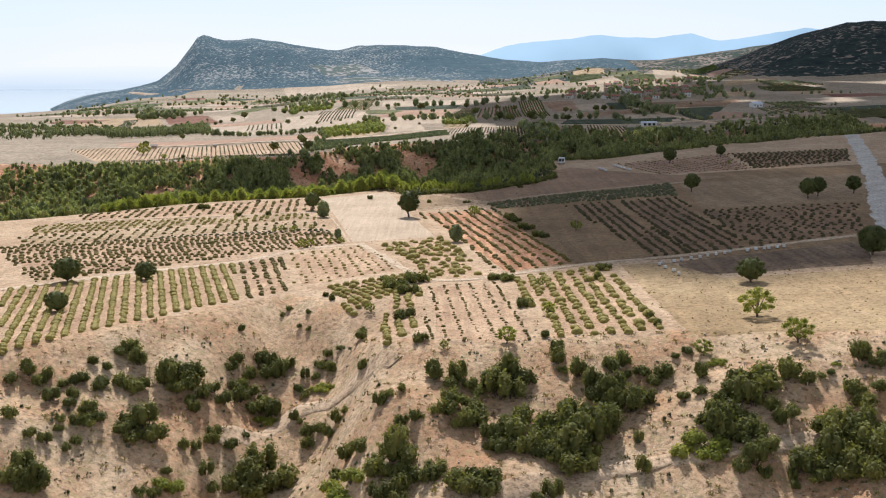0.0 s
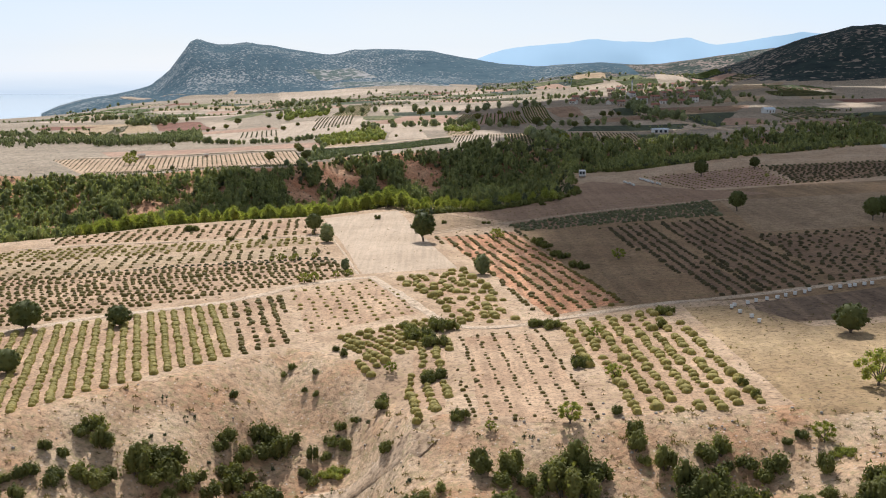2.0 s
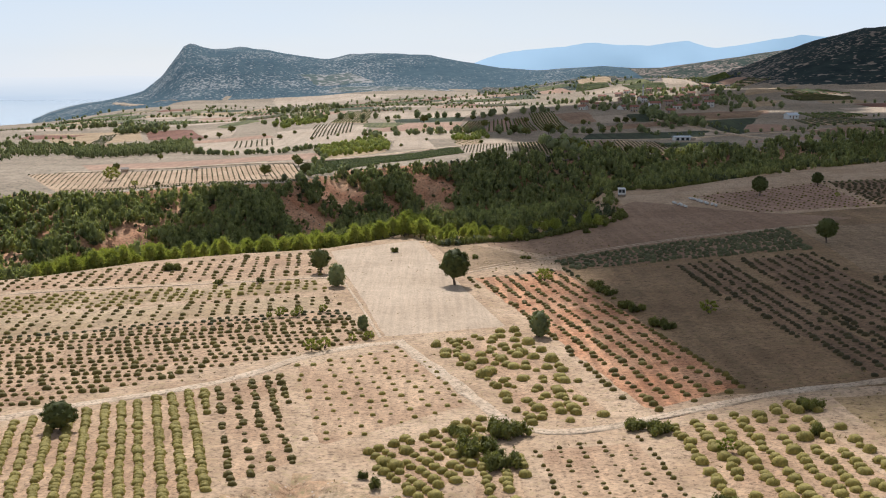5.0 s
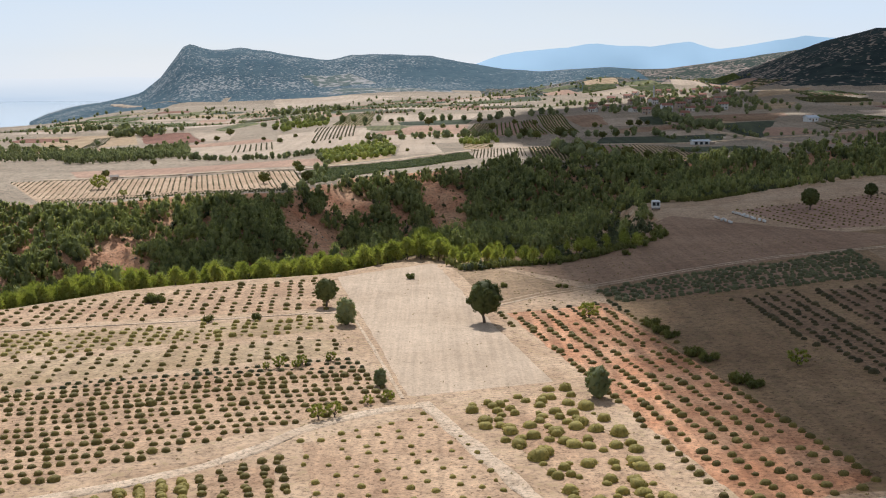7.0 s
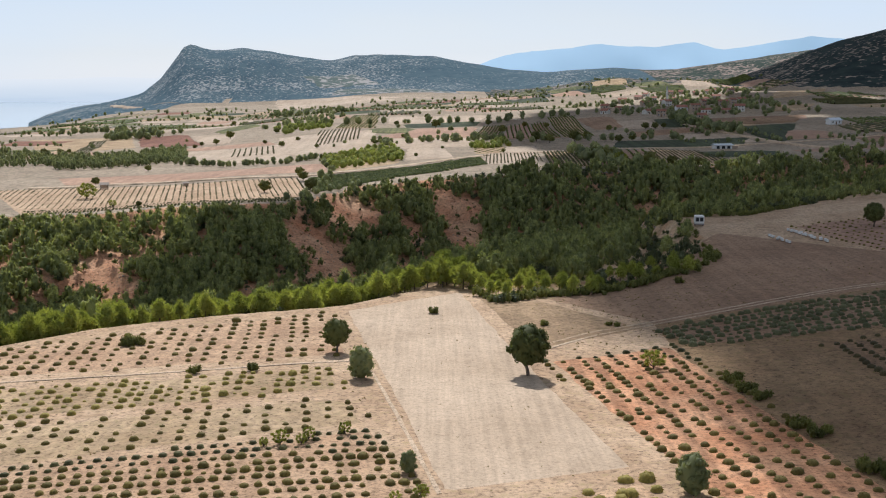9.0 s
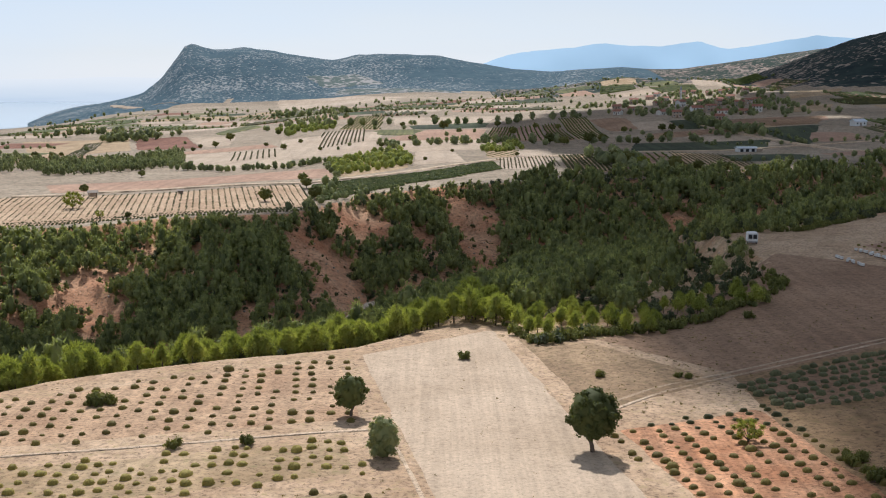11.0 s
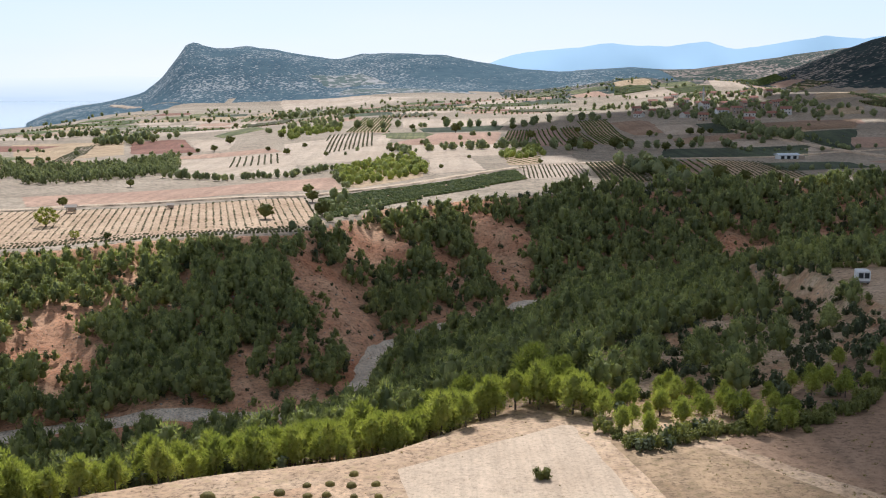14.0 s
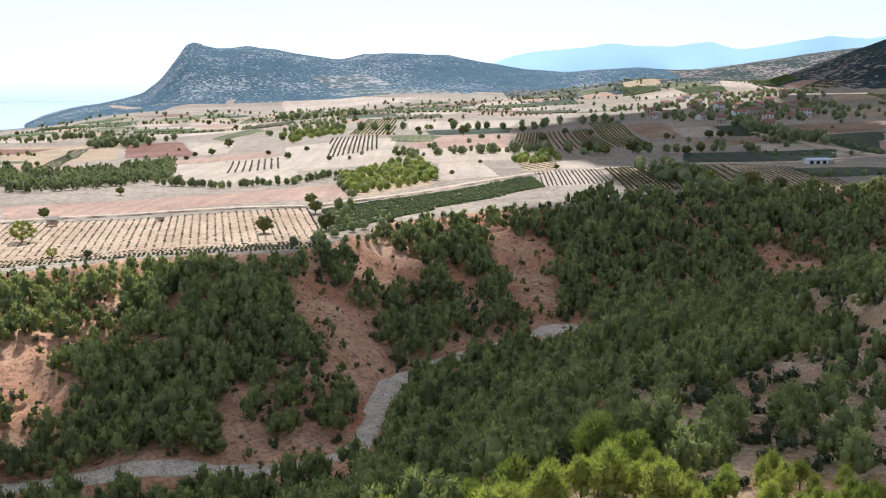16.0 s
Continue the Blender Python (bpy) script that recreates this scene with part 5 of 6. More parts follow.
for x, y, w in SLOPE_BRIGHT:
    for i in range(4):
        plant(BRIGHT, x + 0.28 * w * math.cos(1.7 * i), y + 0.16 * w * math.sin(1.7 * i), 0.55 * w, "bright shrubs on the slope", 0.9)

# ---------------------------------------------------------------- trees and shrubs of the plateau
for x, y, w in DARK_TREES:
    plant(DARK_TREE if y > 250 else LOW_TREE, x, y, (1.25 if y > 250 else 1.0) * w, "dark trees in the fields", 1.12 if y > 250 else 0.95)
for x, y, w in DARK_SHRUBS + DARK_SHRUBS_B:
    if w > 2.2:
        for i in range(3):
            plant(SHRUB, x + 0.25 * w * math.cos(2.1 * i), y + 0.25 * w * math.sin(2.1 * i), 0.68 * w, "shrubs between the fields", 1.05)
    else:
        plant(SHRUB, x, y, 1.05 * w, "shrubs between the fields", 1.05)
for x, y, w in LIME_TREES:
    plant(LIME_TREE, x, y, 0.98 * w, "almond trees in the fields", 0.88)
for x, y, w in LIME_SAPLINGS:
    plant(LIME_TREE, x, y, 1.05 * w, "almond saplings among the lavender", label="thin yellow-green almond sapling among lavender")
for x, y, w in GREEN_SHRUBS:
    plant(GREY_TREE, x, y, 1.3 * w, "bushy trees beside the fields", 1.05)
for x, y, w in FAR_TREES + FAR_TREES_B:
    k = 1.1 * w
    plant(LIME_TREE if w in (5.9, 2.6) else FAR_TREE, x, y, k, "trees beyond the gorge", 0.9)

# ---------------------------------------------------------------- pine wood in the gorge
wash_pts = np.array([np.array(a) * (1 - f) + np.array(b) * f for a, b in zip(WASH[:-1], WASH[1:]) for f in np.linspace(0, 1, 8)])
wood_rng = np.random.default_rng(21)
near_pines, wood_pines, wood_shrubs, rim_shrubs, scar_shrubs = [], [], [], [], []
for gx0 in np.arange(-170, 230, 2.75):
    s0, n0 = float(line(RIM_S, gx0)), float(line(RIM_N, gx0))
    for gy0 in np.arange(s0 + 1.0, n0 + 9.0, 2.75):
        x, y = gx0 + wood_rng.uniform(-1.7, 1.7), gy0 + wood_rng.uniform(-1.7, 1.7)
        s, n = float(line(RIM_S, x)), float(line(RIM_N, x))
        if y < s + (2.6 if x < -30 else 0.8) or (y > n + 0.5 and x < 5) or y > n + 6:
            continue
        bare = bareness(x, y)
        if bare > 0.09 * wood_rng.standard_normal() + 0.02:
            k = wood_rng.random()
            if k < 0.13:
                wood_shrubs.append((x, y, wood_rng.uniform(1.0, 2.4)))
            elif k < 0.22:
                wood_pines.append((x, y, wood_rng.uniform(1.8, 3.2)))
            if k < 0.6:
                scar_shrubs.append((x + wood_rng.uniform(-1, 1), y + wood_rng.uniform(-1, 1), wood_rng.uniform(0.4, 0.95)))
            continue
        reach = np.min(np.hypot(wash_pts[:, 0] - x, (wash_pts[:, 1] - y) / np.where((wash_pts[:, 1] > y) & (wash_pts[:, 0] < -40.5), 2.4, 0.6)))
        if reach < 3.6 or (abs(x + 5.6) < 7.0 and 462 < y < 500):
            if wood_rng.random() < 0.15 and reach > 2.4:
                wood_shrubs.append((x, y, wood_rng.uniform(0.8, 1.6)))
            continue
        thin = float(wave(x, y, 8, 31))
        if x > -10 and (20 if x < 15 else 12) < y - s < 80 and y < float(line(AXIS, x)) - 40:   # sparser, shrubbier near side
            k = wood_rng.random() + 0.25 * float(wave(x, y, 5, 33))
            if k < 0.02:
                continue
            if k < 0.70:
                wood_shrubs.append((x, y, wood_rng.uniform(1.8, 3.6)))
                continue
        if wood_rng.random() < (0.02 if -125 < x < 100 else 0.3):
            continue
        if x > 24 and y - s < 14 and 340 < y < 404:
            rim_shrubs.append((x, y, wood_rng.uniform(1.2, 2.2)))
            continue
        if y - s < 5.5 and x > -12 and wood_rng.random() < 0.75:
            rim_shrubs.append((x, y, wood_rng.uniform(1.8, 3.0)))
        elif wood_rng.random() < (0.55 if float(wave(x, y, 11, 37)) > 0.0 else 0.16):
            wood_shrubs.append((x, y, wood_rng.uniform(2.4, 4.4)))
        else:
            tall = wood_rng.uniform(2.4, 3.5) if x > -14 and y - s < 20 else wood_rng.uniform(3.2, 5.0) if y - s < 12 else wood_rng.uniform(4.0, 6.8) * (1 + 0.15 * thin)
            if x < 5:   # the crowns stay low beside the fields on the far edge
                tall = max(1.6, min(tall, (1.8 if x < -50 else 2.0) + 0.55 * (n - y)))
            if x < -30:
                tall = min(tall, 2.2 + 0.35 * (y - s))
            (near_pines if (y - s < (13 if x < -14 else 20) and -85 < x < 30) else wood_pines).append((x, y, tall))
for _ in range(1500):   # closer ranks on the far bank and along the near rim
    x = wood_rng.uniform(-150, 70)
    s, a, n = float(line(RIM_S, x)), float(line(AXIS, x)), float(line(RIM_N, x))
    rim_band = wood_rng.random() < 0.22
    y = wood_rng.uniform(s + 2.6, s + 11) if rim_band else wood_rng.uniform(a + 6, n - 1)
    bare = bareness(x, y)
    if bare > -0.05 or (x > -62 and not rim_band and wood_rng.random() < 0.5) or np.min(np.hypot(wash_pts[:, 0] - x, wash_pts[:, 1] - y)) < 4:
        continue
    if rim_band and x > -12:
        rim_shrubs.append((x, y if y < s + 6 else s + 3, wood_rng.uniform(1.3, 2.4)))
    elif x < 30 and (rim_band or n - y > 6):
        (near_pines if rim_band and x > -85 else wood_pines).append((x, y, wood_rng.uniform(2.8, 5.0)))
for x in np.arange(-13, 34, 0.9):   # thicker rank of shrubs along the eastern rim
    y = float(line(RIM_S, x)) + wood_rng.uniform(0.3, 5.0)
    rim_shrubs.append((float(x), y, wood_rng.uniform(1.9, 3.4)))
near_pines.sort(key=lambda p: p[1] - float(line(RIM_S, p[0])))
for x, y, k in near_pines[:235]:
    plant(PINES, x, y, k, "pines along the gorge rim", wild_rng.uniform(0.9, 1.15))
wood_pines += near_pines[235:]


def grove(name, spots, shapes, mat, label, category, seed):
    """Many plants of a wood as one mesh."""
    rng = np.random.default_rng(seed)
    parts, k = [], 0
    z = height([s[0] for s in spots], [s[1] for s in spots])
    for (x, y, h), zz in zip(spots, z):
        v, f = shapes[rng.integers(len(shapes))]
        a, st = rng.uniform(0, 6.28), rng.uniform(0.85, 1.2)
        ca, sa = math.cos(a), math.sin(a)
        parts.append((np.stack([x + h * (ca * v[:, 0] - sa * v[:, 1]), y + h * (sa * v[:, 0] + ca * v[:, 1]), zz - 0.05 + h * st * v[:, 2]], -1), f))
    v, f = merged(parts)
    return tagged(solid(name, v, f, mat), label, category, kind="stuff")


shape_rng = np.random.default_rng(5)
PINE_LOW = [merged(pine_shape(shape_rng, 150, 7, 5, 0.10, 0.72, thick=0.2)[1:]) for _ in range(10)]
PINE_MIN = [merged(pine_shape(shape_rng, 56, 5, 4, 0.12, 0.8, thick=0.24)[1:]) for _ in range(8)]
SHRUB_LOW = [merged(shrub_shape(shape_rng, 66, 3, leaf=0.13, ball=4)[1:]) for _ in range(6)]
TREE_LOW = [round_tree(shape_rng) for _ in range(8)]
PINE_MID = [merged(pine_shape(shape_rng, 420, 11, 5, 0.085, 0.6, thick=0.13, broad=(0.30, 0.42), low=0.26)[1:]) for _ in range(8)]
mid_pines = [p for p in wood_pines if -65 < p[0] < 45 and p[1] < float(line(RIM_S, p[0])) + 48]
wood_pines = [p for p in wood_pines if not (-65 < p[0] < 45 and p[1] < float(line(RIM_S, p[0])) + 48)]
grove("pine_wood", mid_pines, PINE_MID, PINE_FAR, "young pines on the near bank of the gorge", "wood", 13)
grove("pine_wood", [p for p in wood_pines if p[1] < 500 and -120 < p[0] < 110], PINE_LOW, PINE_FAR, "dense young pine wood filling the gorge", "wood", 1)
grove("pine_wood", [p for p in wood_pines if not (p[1] < 500 and -120 < p[0] < 110)], PINE_MIN, PINE_FAR, "pine wood on the far slopes of the gorge", "wood", 10)
grove("scar_shrubs", scar_shrubs, SHRUB_LOW, OAK_FAR, "small dark shrubs dotted over the red scars", "shrubs", 12)
grove("rim_shrubs", rim_shrubs, [merged(shrub_shape(shape_rng, 150, 6, leaf=0.1, ball=5)[1:]) for _ in range(4)], RIM_LEAF, "round olive-green shrubs along the gorge rim", "shrubs", 9)
grove("gorge_shrubs", wood_shrubs, SHRUB_LOW, OAK_FAR, "dark evergreen shrubs between the pines", "shrubs", 2)

# ---------------------------------------------------------------- woods, hedges and orchards beyond
far_rng = np.random.default_rng(31)
dots_more = []


def scatter(corners, n, lo, hi):
    c = [np.array(p, float) for p in corners]
    p = quad_point(c, far_rng.random(n), far_rng.random(n))
    return [(float(a), float(b), float(k)) for (a, b), k in zip(p, far_rng.uniform(lo, hi, n))]


def along(points, gap, wide, lo, hi):
    p = np.array(points, float)
    out = []
    for a, b in zip(p[:-1], p[1:]):
        for f in np.arange(0, 1, gap / np.linalg.norm(b - a)):
            q = a + (b - a) * f + far_rng.normal(0, wide, 2)
            out.append((float(q[0]), float(q[1]), float(far_rng.uniform(lo, hi))))
    return out


belt = scatter([(-230, 769), (-190, 780), (-157.6, 653), (-178, 627)], 420, 2.6, 4.6) + scatter([(-190, 780), (-164, 832), (-134.5, 683), (-157, 651)], 520, 2.6, 4.6)
belt += scatter([(-330, 860), (-230, 769), (-178, 627), (-260, 620)], 420, 2.8, 5)
belt = [t for t in belt if float(wave(t[0], t[1], 13, 44)) > -0.28]
grove("pine_belt", belt, PINE_MIN, PLAIN_LEAF, "dark belt of pines between the far fields", "wood", 3)
hedge = along([(-134, 668), (-115, 657)], 1.6, 1.2, 2, 4) + along([(-112, 653), (-85, 663), (-73, 694)], 1.6, 1.0, 1.6, 3.4) + along([(-54, 818), (-42.6, 794.5), (-45, 780)], 2.5, 2, 2, 4) + along([(-30, 822), (-2, 812), (18, 818)], 2.6, 2, 1.8, 3.6) + along([(-300, 1051), (-285, 1080), (-253, 1050)], 4, 4, 4, 7) + along([(-342, 1070), (-298, 1044)], 7, 2, 3, 5) + along([(-195, 1440), (-100, 1264)], 7, 5, 4, 7) + along([(-135, 1026), (-109, 1188)], 4, 8, 3, 5) + along([(-59, 598), (-66, 640), (-70, 690)], 6, 1, 1.5, 3)
hedge += along([(-60, 575), (-57, 545), (-60, 512), (-57, 498)], 4.5, 1.6, 1.8, 3.4) + along([(-63, 498), (-52, 520), (-42, 545)], 4, 1.5, 1.6, 3.2)
hedge += along([(140, 925), (148, 866), (162, 830)], 4, 2, 5, 8) + along([(60, 800), (125, 815)], 8, 2, 4, 6) + along([(50, 660), (60, 605)], 5, 3, 3, 6)
hedge += along([(-35, 800), (12, 812), (50, 790)], 4, 3, 3, 6) + along([(-110, 1040), (30, 1000), (90, 1020)], 9, 5, 4, 7) + along([(-260, 1010), (-200, 1030)], 8, 3, 4, 7)
hedge += scatter([(40, 720), (66, 730), (62, 640), (44, 640)], 26, 3, 6) + scatter([(-260, 1010), (-215, 1030), (-215, 960), (-250, 960)], 30, 4, 7)
grove("hedge_trees", hedge, TREE_LOW, PLAIN_LEAF, "green trees and hedges between the far fields", "hedge", 4)
orchard = []
for u in np.linspace(0.05, 0.95, 8):
    for v in np.linspace(0.05, 0.95, 11):
        p = quad_point([np.array(q, float) for q in [(-71.3, 692.0), (-53.6, 746.5), (-34.9, 652.0), (-59.0, 601.0)]], u, v)
        orchard.append((float(p[0]) + far_rng.normal(0, 0.6), float(p[1]) + far_rng.normal(0, 0.8), far_rng.uniform(2.6, 3.8)))
orchard += scatter([(-54, 745), (-40, 755), (-33, 662), (-40, 650)], 50, 2.6, 4) + scatter([(-5, 746), (18, 800), (22, 760), (8, 735)], 50, 2.4, 4) + scatter([(-135, 1000), (-100, 1080), (-95, 1010), (-118, 925)], 70, 3, 5)
LIME_FAR = leafy("orchard_leaves", (0.25, 0.29, 0.10), (0.38, 0.40, 0.15), 0.5, island=True)
grove("orchard", orchard, TREE_LOW, LIME_FAR, "light green orchard trees in rows", "orchard", 5)
for x0, y0, w0, d0 in patches:
    if far_rng.random() < 0.6:
        hedge_b = along([(x0 - 3, y0 - 3), (x0 + w0 - 3, y0 - 3)], 4.5, 1.4, 1.2, 3.4)
        dots_more.extend(t for t in hedge_b if far_rng.random() < 0.75)
    if far_rng.random() < 0.3:
        dots_more.extend(along([(x0 - 3, y0 - 3), (x0 - 3, y0 + d0 - 6)], 7, 1.2, 1.2, 3.4))
# trees dotted over the plain, denser about the village
dots = []
for x, y, h in scatter([(-420, 1500), (330, 1500), (190, 780), (-230, 780)], 190, 2.0, 4.4):
    if float(wave(x, y, 30, 41)) > 0.28 or (abs(x - 190) < 110 and 985 < y < 1300 and far_rng.random() < 0.8):
        dots.append((x, y, h))
dots += scatter([(225, 1400), (344, 1430), (225, 1024), (116, 992)], 170, 3.0, 5.4)
dots += scatter([(95, 1180), (290, 1240), (260, 985), (110, 985)], 190, 3.0, 5.4) + scatter([(-560, 1720), (300, 1760), (250, 1420), (-420, 1420)], 180, 2.2, 4.8)
grove("plain_trees", dots + dots_more, TREE_LOW, PLAIN_LEAF, "scattered green trees over the far plain", "trees", 6)

# ---------------------------------------------------------------- dry tufts and stones over the open ground
tuft_rng = np.random.default_rng(51)
TUFT = leafy("dry_grass_tufts", (0.20, 0.16, 0.07), (0.33, 0.27, 0.13), 0.2, island=True)
tufts, stones = [], []
for x, y, k in scatter([(-75, 172), (70, 150), (60, 100), (-60, 100)], 2600, 0.25, 0.8):
    if y < float(line(FRONT, x)) + 1:
        tufts.append((x, y, k))
for x, y, k in scatter([(-80, 330), (20, 330), (60, 140), (-60, 150)], 1800, 0.15, 0.4) + scatter([(-5, 322), (60, 345), (60, 296), (-3, 282)], 900, 0.15, 0.45) + scatter([(30, 198), (90, 186), (90, 138), (30, 144)], 900, 0.2, 0.5):
    tufts.append((x, y, k))
for x, y, k in scatter([(-60, 165), (60, 145), (55, 105), (-50, 105)], 700, 0.12, 0.5) + scatter([(-110, 470), (60, 560), (40, 400), (-90, 400)], 900, 0.2, 0.9):
    stones.append((x, y, k))
small = [p for p in scatter([(-62, 172), (62, 148), (58, 103), (-52, 103)], 900, 0.35, 1.1) if p[1] < float(line(FRONT, p[0])) - 1 and float(wave(p[0], p[1], 5, 61)) > 0.0]
grove("slope_shrubs", small, [merged(shrub_shape(tuft_rng, 70, 4, ball=5)[1:]) for _ in range(5)], OAK_FAR, "small dark shrubs dotted over the slope", "shrubs", 11)
TUFT_SHAPES = [needles(tuft_rng, (0, 0, 0.12), (0.4, 0.4, 0.12), 14, 0.42, 0.8) for _ in range(5)]
grove("grass_tufts", tufts, TUFT_SHAPES, TUFT, "dry yellowish grass tufts on bare earth", "grass", 7)
STONE = plain_mat("pale_limestone", (0.36, 0.31, 0.26), (0.50, 0.44, 0.38), 3.0, 0.9)
grove("stones", stones, [blob(tuft_rng, (0, 0, 0.1), (0.5, 0.42, 0.3), 6, 4) for _ in range(5)], STONE, "pale stones lying on the slopes", "stones", 8)
# ---------------------------------------------------------------- buildings
def box(name, size, at, mat, parent, bevel=0.02, label=""):
    bm = bmesh.new()
    bmesh.ops.create_cube(bm, size=1.0)
    bmesh.ops.scale(bm, vec=size, verts=bm.verts)
    bmesh.ops.translate(bm, vec=at, verts=bm.verts)
    if bevel:
        bmesh.ops.bevel(bm, geom=bm.edges[:], offset=bevel, segments=1, affect="EDGES")
    me = bpy.data.meshes.new(name)
    bm.to_mesh(me)
    bm.free()
    me.materials.append(mat)
    ob = new(name, me)
    ob.parent = parent
    return tagged(ob, label)


def gable(name, w, d, h0, rise, over, mat, parent):
    """A tiled saddle roof with thickness and overhang."""
    a, b, t = w / 2 + over, d / 2 + over, 0.18
    v = []
    for lift in (0, t):
        v += [(-a, -b, h0 - 0.15 + lift), (a, -b, h0 - 0.15 + lift), (a, b, h0 - 0.15 + lift), (-a, b, h0 - 0.15 + lift), (-a + over * 0.4, 0, h0 + rise + lift), (a - over * 0.4, 0, h0 + rise + lift)]
    f = [(0, 1, 5, 4), (2, 3, 4, 5), (6, 10, 11, 7), (8, 11, 10, 9), (0, 6, 7, 1), (2, 8, 9, 3), (0, 4, 10, 6), (3, 9, 10, 4), (1, 7, 11, 5), (2, 5, 11, 8)]
    return solid(name, v, f, mat, parent)


def house(x, y, turn, w=9.0, d=7.0, h=5.4, wall_mat=None, roof_mat=None, label="village house with pale walls and a red tiled roof"):
    base = new("house")
    wall_mat, roof_mat = wall_mat or WALLS, roof_mat or TILES
    box("wall", (w, d, h + 1.0), (0, 0, h / 2 - 0.5), wall_mat, base, 0.04)
    v = [(-w / 2, -d / 2, h), (-w / 2, d / 2, h), (-w / 2, 0, h + 0.24 * d), (w / 2, -d / 2, h), (w / 2, d / 2, h), (w / 2, 0, h + 0.24 * d)]
    solid("gable", v, [(0, 1, 2), (3, 5, 4), (0, 2, 5, 3), (1, 4, 5, 2)], wall_mat, base)
    gable("roof", w, d, h + 0.02, 0.27 * d, 0.5, roof_mat, base)
    for level in range(2 if h > 4.5 else 1):
        for i in range(3):
            if level == 0 and i == 1:
                continue
            wx = (i - 1) * w * 0.3
            fr = box("window", (1.25, 0.12, 1.35), (wx, -d / 2 - 0.03, 1.6 + 2.6 * level), WHITE, base, 0.02)
            box("pane", (1.0, 0.06, 1.1), (wx, -d / 2 - 0.09, 1.6 + 2.6 * level), PANE, fr, 0)
    box("door", (1.1, 0.12, 2.1), (0, -d / 2 - 0.03, 1.0), DOORWOOD, base, 0.02)
    box("chimney", (0.6, 0.6, 1.6), (0.25 * w, 0.12 * d, h + 0.27 * d), BRICKY, base, 0.03)
    base.matrix_basis = pose(x, y, float(height(x, y)) + 0.1, 0, 0, turn) @ Matrix.Scale(0.84, 4)
    return tagged(base, label, "house", group="village houses")


village = np.random.default_rng(8)
house(167.0, 1029.0, 6, 10, 7, 5.2, WHITE, label="large white village house with a red roof")
HOMES = [(139, 1016), (139, 961), (198, 1016), (161, 933), (181, 1045), (195, 1336), (178, 1151), (193, 1192), (196, 1141), (193, 1075), (224, 1103), (232, 1193),
         (262, 1330), (238, 1250), (224, 1239), (218, 1176), (126, 1066), (184, 1022), (210, 1024), (180, 1214), (120, 1101), (206, 1060), (168, 1090), (246, 1160),
         (210, 1120), (156, 1120), (252, 1222), (205, 1262), (175, 1262), (148, 1190), (110, 1030), (222, 1290)]
for x, y in HOMES:
    k = village.random()
    house(x, y, village.uniform(-40, 40), village.uniform(6, 9.5), village.uniform(5, 6.5), village.choice([2.8, 2.9, 4.7]), WALLS if k < 0.35 else BRICKY,
          label="village house with pale walls and a red tiled roof" if k < 0.35 else "village house with ochre walls and a red tiled roof")
house(231, 876, 20, 10, 6, 3.0, WHITE, SHEET, "lone white farm building with a pale roof")
# slim minaret
base = new("minaret")
box("shaft", (1.3, 1.3, 13), (0, 0, 6), WALLS, base, 0.4)
box("balcony", (2.0, 2.0, 0.6), (0, 0, 10), WALLS, base, 0.3)
solid("spire", [(-0.75, -0.75, 12.4), (0.75, -0.75, 12.4), (0.75, 0.75, 12.4), (-0.75, 0.75, 12.4), (0, 0, 16)], [(0, 1, 4), (1, 2, 4), (2, 3, 4), (3, 0, 4)], STEEL, base)
base.matrix_basis = pose(172, 1110, float(height(172, 1110)))
tagged(base, "slim pale village minaret with a pointed grey spire", "minaret")

# long farm shed with a pale blue roof
base = new("farm_shed")
box("wall", (13, 6, 3.2), (0, 0, 1.3), WHITE, base, 0.03)
gable("roof", 13.5, 6.5, 3.0, 1.0, 0.6, SHEET, base)
for i in range(3):
    box("door", (2.2, 0.12, 2.3), (-4 + 4 * i, -3.05, 1.2), PANE, base, 0.02)
box("lean_to", (5, 4, 2.4), (8.6, 0, 1.0), BRICKY, base, 0.03)
base.matrix_basis = pose(129, 743, float(height(129, 743)), 0, 0, 8) @ Matrix.Diagonal((0.72, 0.7, 0.62, 1))
tagged(base, "long white farm shed with a pale blue sheet roof", "shed")

# field hut under its ridge roof beside the lavender
for hx, hy, k in ((-132.7, 541.5, 0.72), (-106.0, 548.0, 0.5)):
    base = new("field_hut")
    for sx in (-1, 1):
        for sy in (-1, 1):
            box("post", (0.16, 0.16, 2.5), (1.7 * sx, 1.3 * sy, 1.2), BARK, base, 0.02)
    box("wall", (3.0, 0.12, 1.5), (0, 1.3, 1.3), BRICKY, base, 0.02)
    box("bench", (2.8, 0.5, 0.12), (0, 0.8, 0.5), DOORWOOD, base, 0.02)
    gable("roof", 4.2, 3.4, 2.5, 0.8, 0.3, plain_mat("weathered_boards", (0.28, 0.24, 0.20), (0.38, 0.33, 0.28), 3.0), base)
    base.matrix_basis = pose(hx, hy, float(height(hx, hy)) + 0.1, 0, 0, 12) @ Matrix.Scale(k, 4)
    tagged(base, "small open wooden hut among lavender rows", "hut")

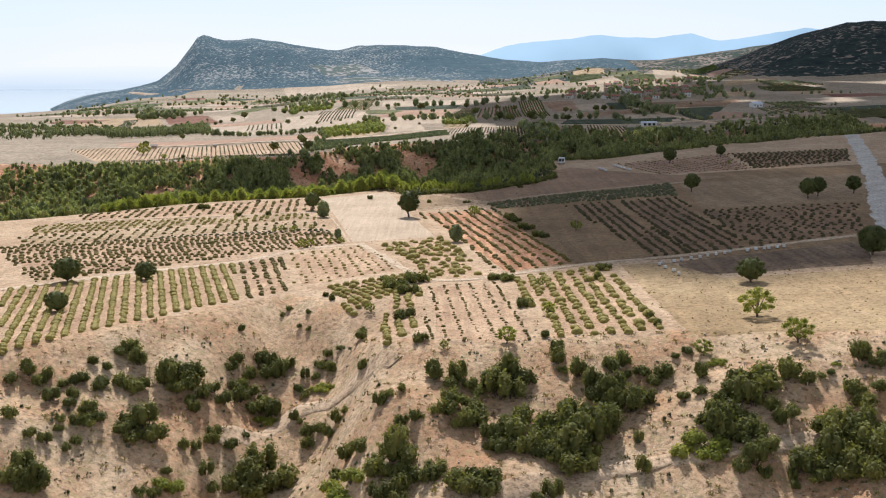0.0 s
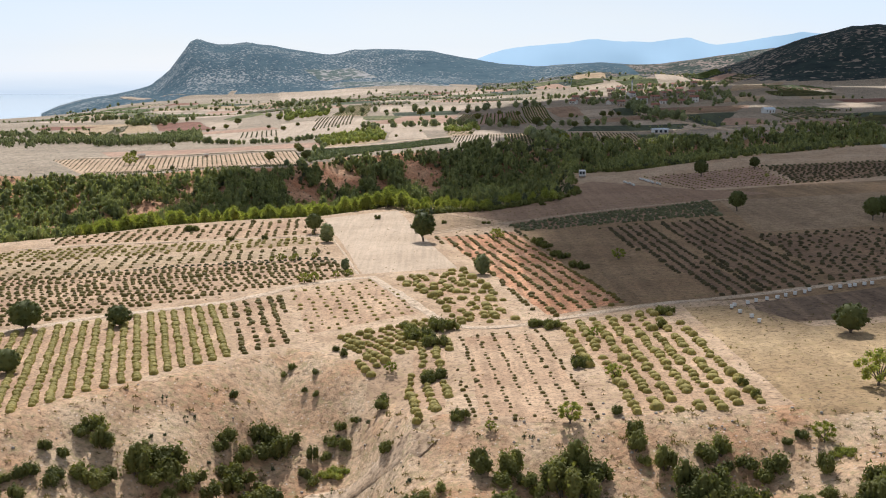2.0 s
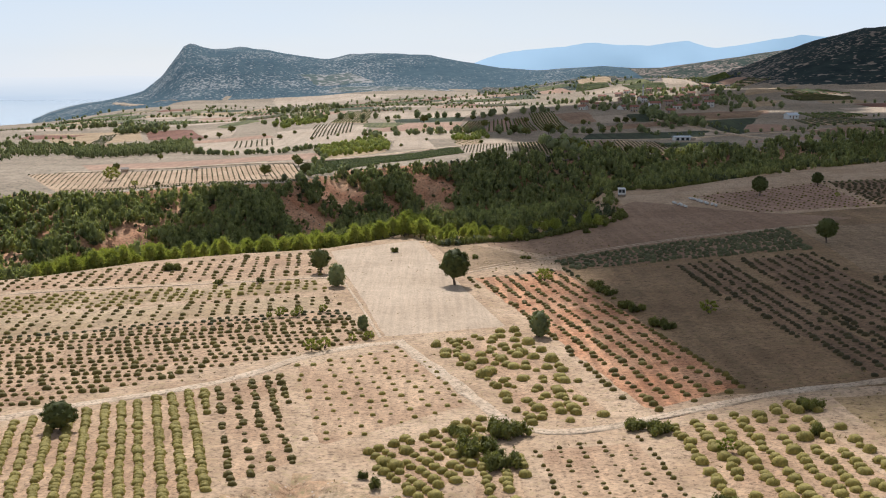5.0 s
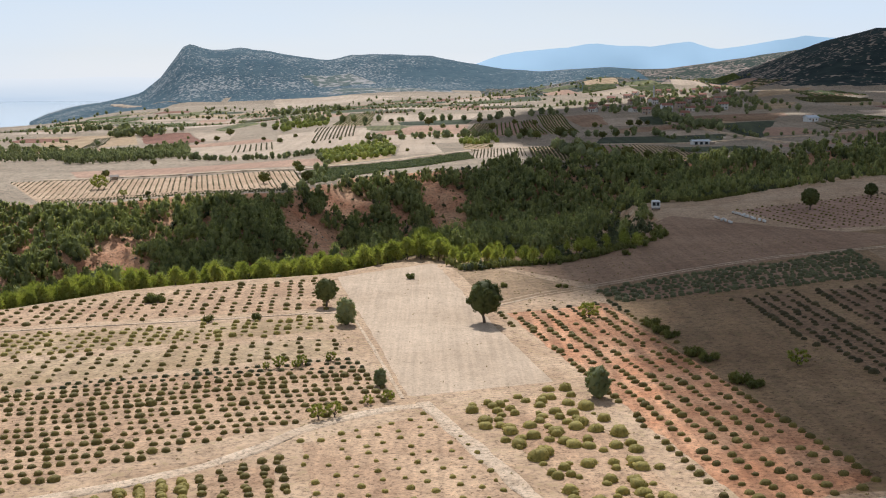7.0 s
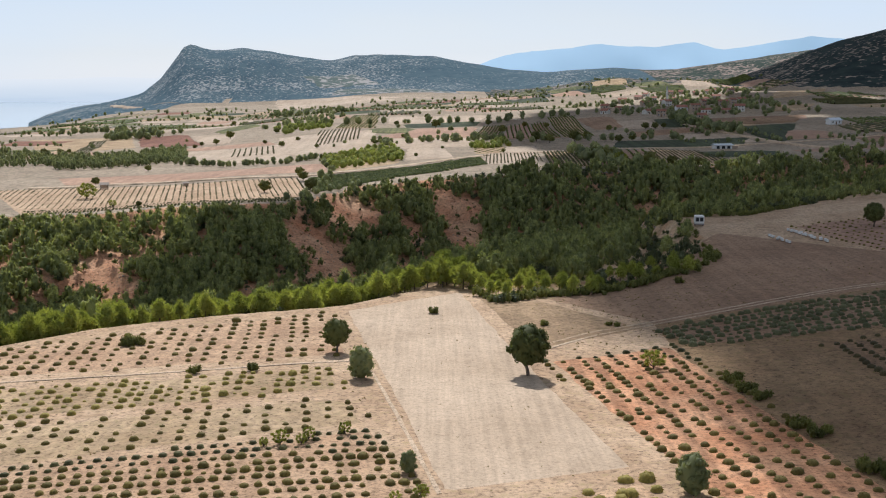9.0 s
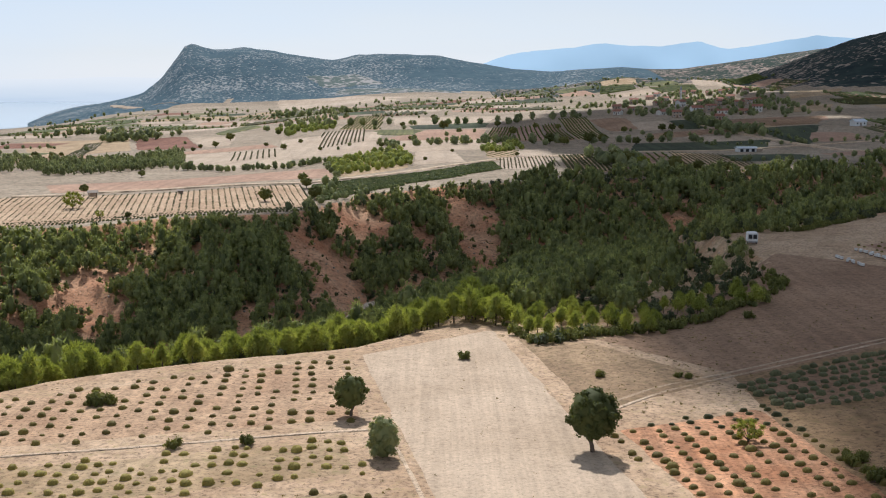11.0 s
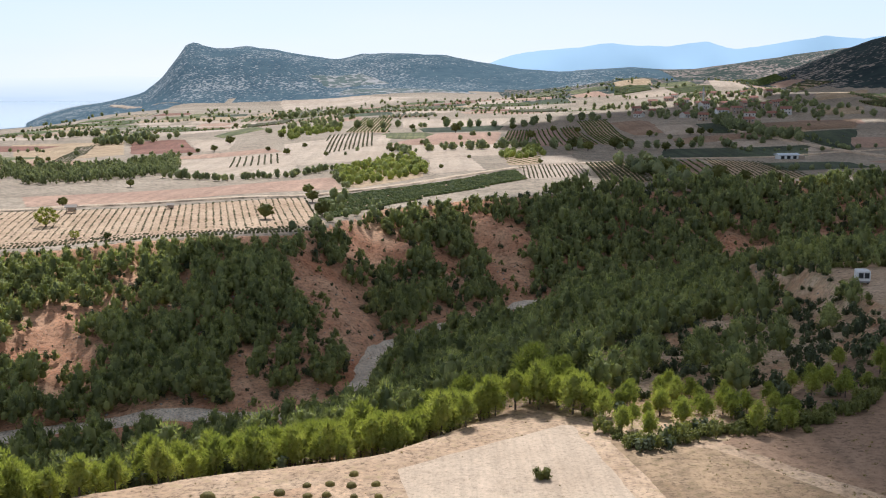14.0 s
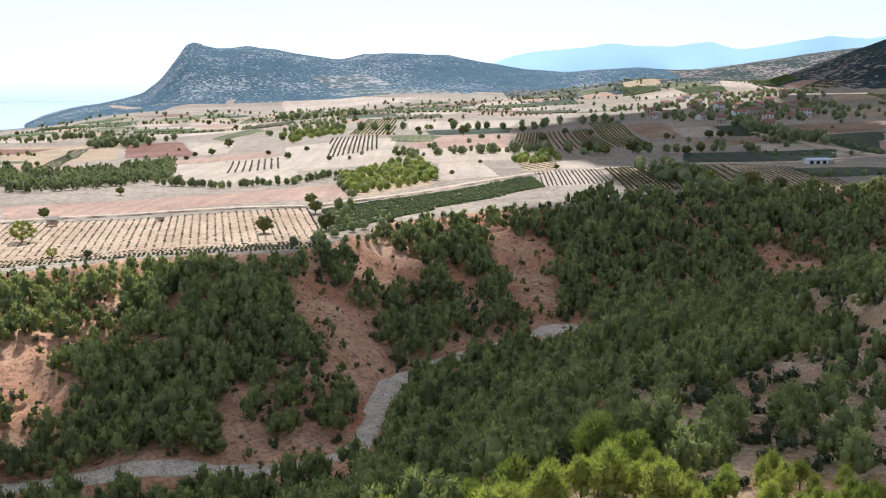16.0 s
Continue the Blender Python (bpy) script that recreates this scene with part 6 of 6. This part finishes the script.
# beekeeper's caravan on the rim
base = new("caravan")
box("body", (2.1, 2.6, 1.75), (0, 0, 1.45), WHITE, base, 0.16, "white rounded caravan body")
box("skirt", (2.0, 2.5, 0.25), (0, 0, 0.5), STEEL, base, 0.04)
for wx in (-0.45, 0.45):
    w = box("window", (0.8, 0.08, 0.95), (wx, -1.31, 1.55), STEEL, base, 0.02)
    box("pane", (0.66, 0.05, 0.8), (wx, -1.345, 1.55), PANE, w, 0.01)
for sx in (-1, 1):
    v, f = tube([(0.86 * sx - 0.11, 0, 0.33), (0.86 * sx + 0.11, 0, 0.33)], (0.33, 0.33), 14)
    wheel = solid("wheel", v, list(map(tuple, f)) + [tuple(range(13, -1, -1)), tuple(range(14, 28))], RUBBER, base)
box("hitch", (0.1, 1.0, 0.1), (0, 1.75, 0.45), STEEL, base, 0.02)
base.matrix_basis = pose(39.9, 396.5, float(height(39.9, 396.5)) + 0.05, 0, 0, -8)
tagged(base, "small white caravan with dark windows on the rim", "caravan")


# beehives: painted boxes in lines
def hive():
    base = new("beehive")
    box("body", (0.42, 0.42, 0.36), (0, 0, 0.30), WHITE, base, 0.015)
    box("lid", (0.48, 0.48, 0.09), (0, 0, 0.52), WHITE, base, 0.02)
    box("stand", (0.46, 0.46, 0.12), (0, 0, 0.06), DOORWOOD, base, 0.01)
    return tagged(base, "white wooden beehive standing in a line", "beehive", group="beehives")


HIVES = [((55.4, 381.1), (58.1, 365.0), 22), ((49.9, 375.0), (51.1, 365.4), 10), ((37.0, 194.4), (50.5, 203.0), 9), ((36.0, 193.0), (37.0, 184.0), 4), ((53.0, 203.6), (60.0, 206.0), 7)]
first = hive()
start = True
bees = np.random.default_rng(4)
for a, b, n in HIVES:
    for f in np.linspace(0, 1, n):
        x, y = a[0] + (b[0] - a[0]) * f + bees.normal(0, 0.3), a[1] + (b[1] - a[1]) * f + bees.normal(0, 0.12)
        m = pose(x, y, float(height(x, y)) + 0.06, 0, 0, bees.uniform(-25, 25)) @ Matrix.Scale(1.0, 4)
        if start:
            first.matrix_basis, start = m, False
        else:
            copy_thing(first, m)


# ---------------------------------------------------------------- fair-weather clouds high over the land
CLOUD = plain_mat("white_cloud", (0.8, 0.8, 0.8), (0.88, 0.88, 0.88), 0.01, 1.0, relief=0)
cloud_rng = np.random.default_rng(12)


def cloud(outline, over, puffs, lo, hi, base=520.0):
    """A flat-bottomed heap of puffs whose shade falls about the quad 'outline' of the land."""
    shift = toward_sun * (base / toward_sun.z)
    pieces = []
    u, v = cloud_rng.random(puffs), cloud_rng.random(puffs)
    for p in quad_point([np.array(q, float) for q in outline], u, v):
        r = cloud_rng.uniform(lo, hi)
        pieces.append(blob(cloud_rng, (p[0] + shift.x, p[1] + shift.y, base + over + 0.3 * r), (r, r, 0.55 * r), 8, 5, 0.12))
    v, f = merged(pieces)
    return tagged(solid("cloud", v, f, CLOUD, shade=True), "white fair-weather cloud drifting high above", "cloud", kind="structure")


cloud([(-86, 462), (84, 668), (62, 430), (-82, 405)], 0, 470, 12, 19)
cloud([(-124, 436), (64, 452), (40, 362), (-108, 341)], 6, 520, 9, 13)
cloud([(62, 590), (300, 690), (260, 400), (62, 420)], 20, 300, 16, 30)
cloud([(2, 374), (150, 460), (150, 176), (28, 207)], 10, 350, 10, 16)
cloud([(28, 1060), (420, 1330), (420, 640), (24, 690)], 30, 210, 24, 40)
cloud([(360, 1600), (720, 1660), (660, 1240), (350, 1290)], 10, 120, 34, 56)
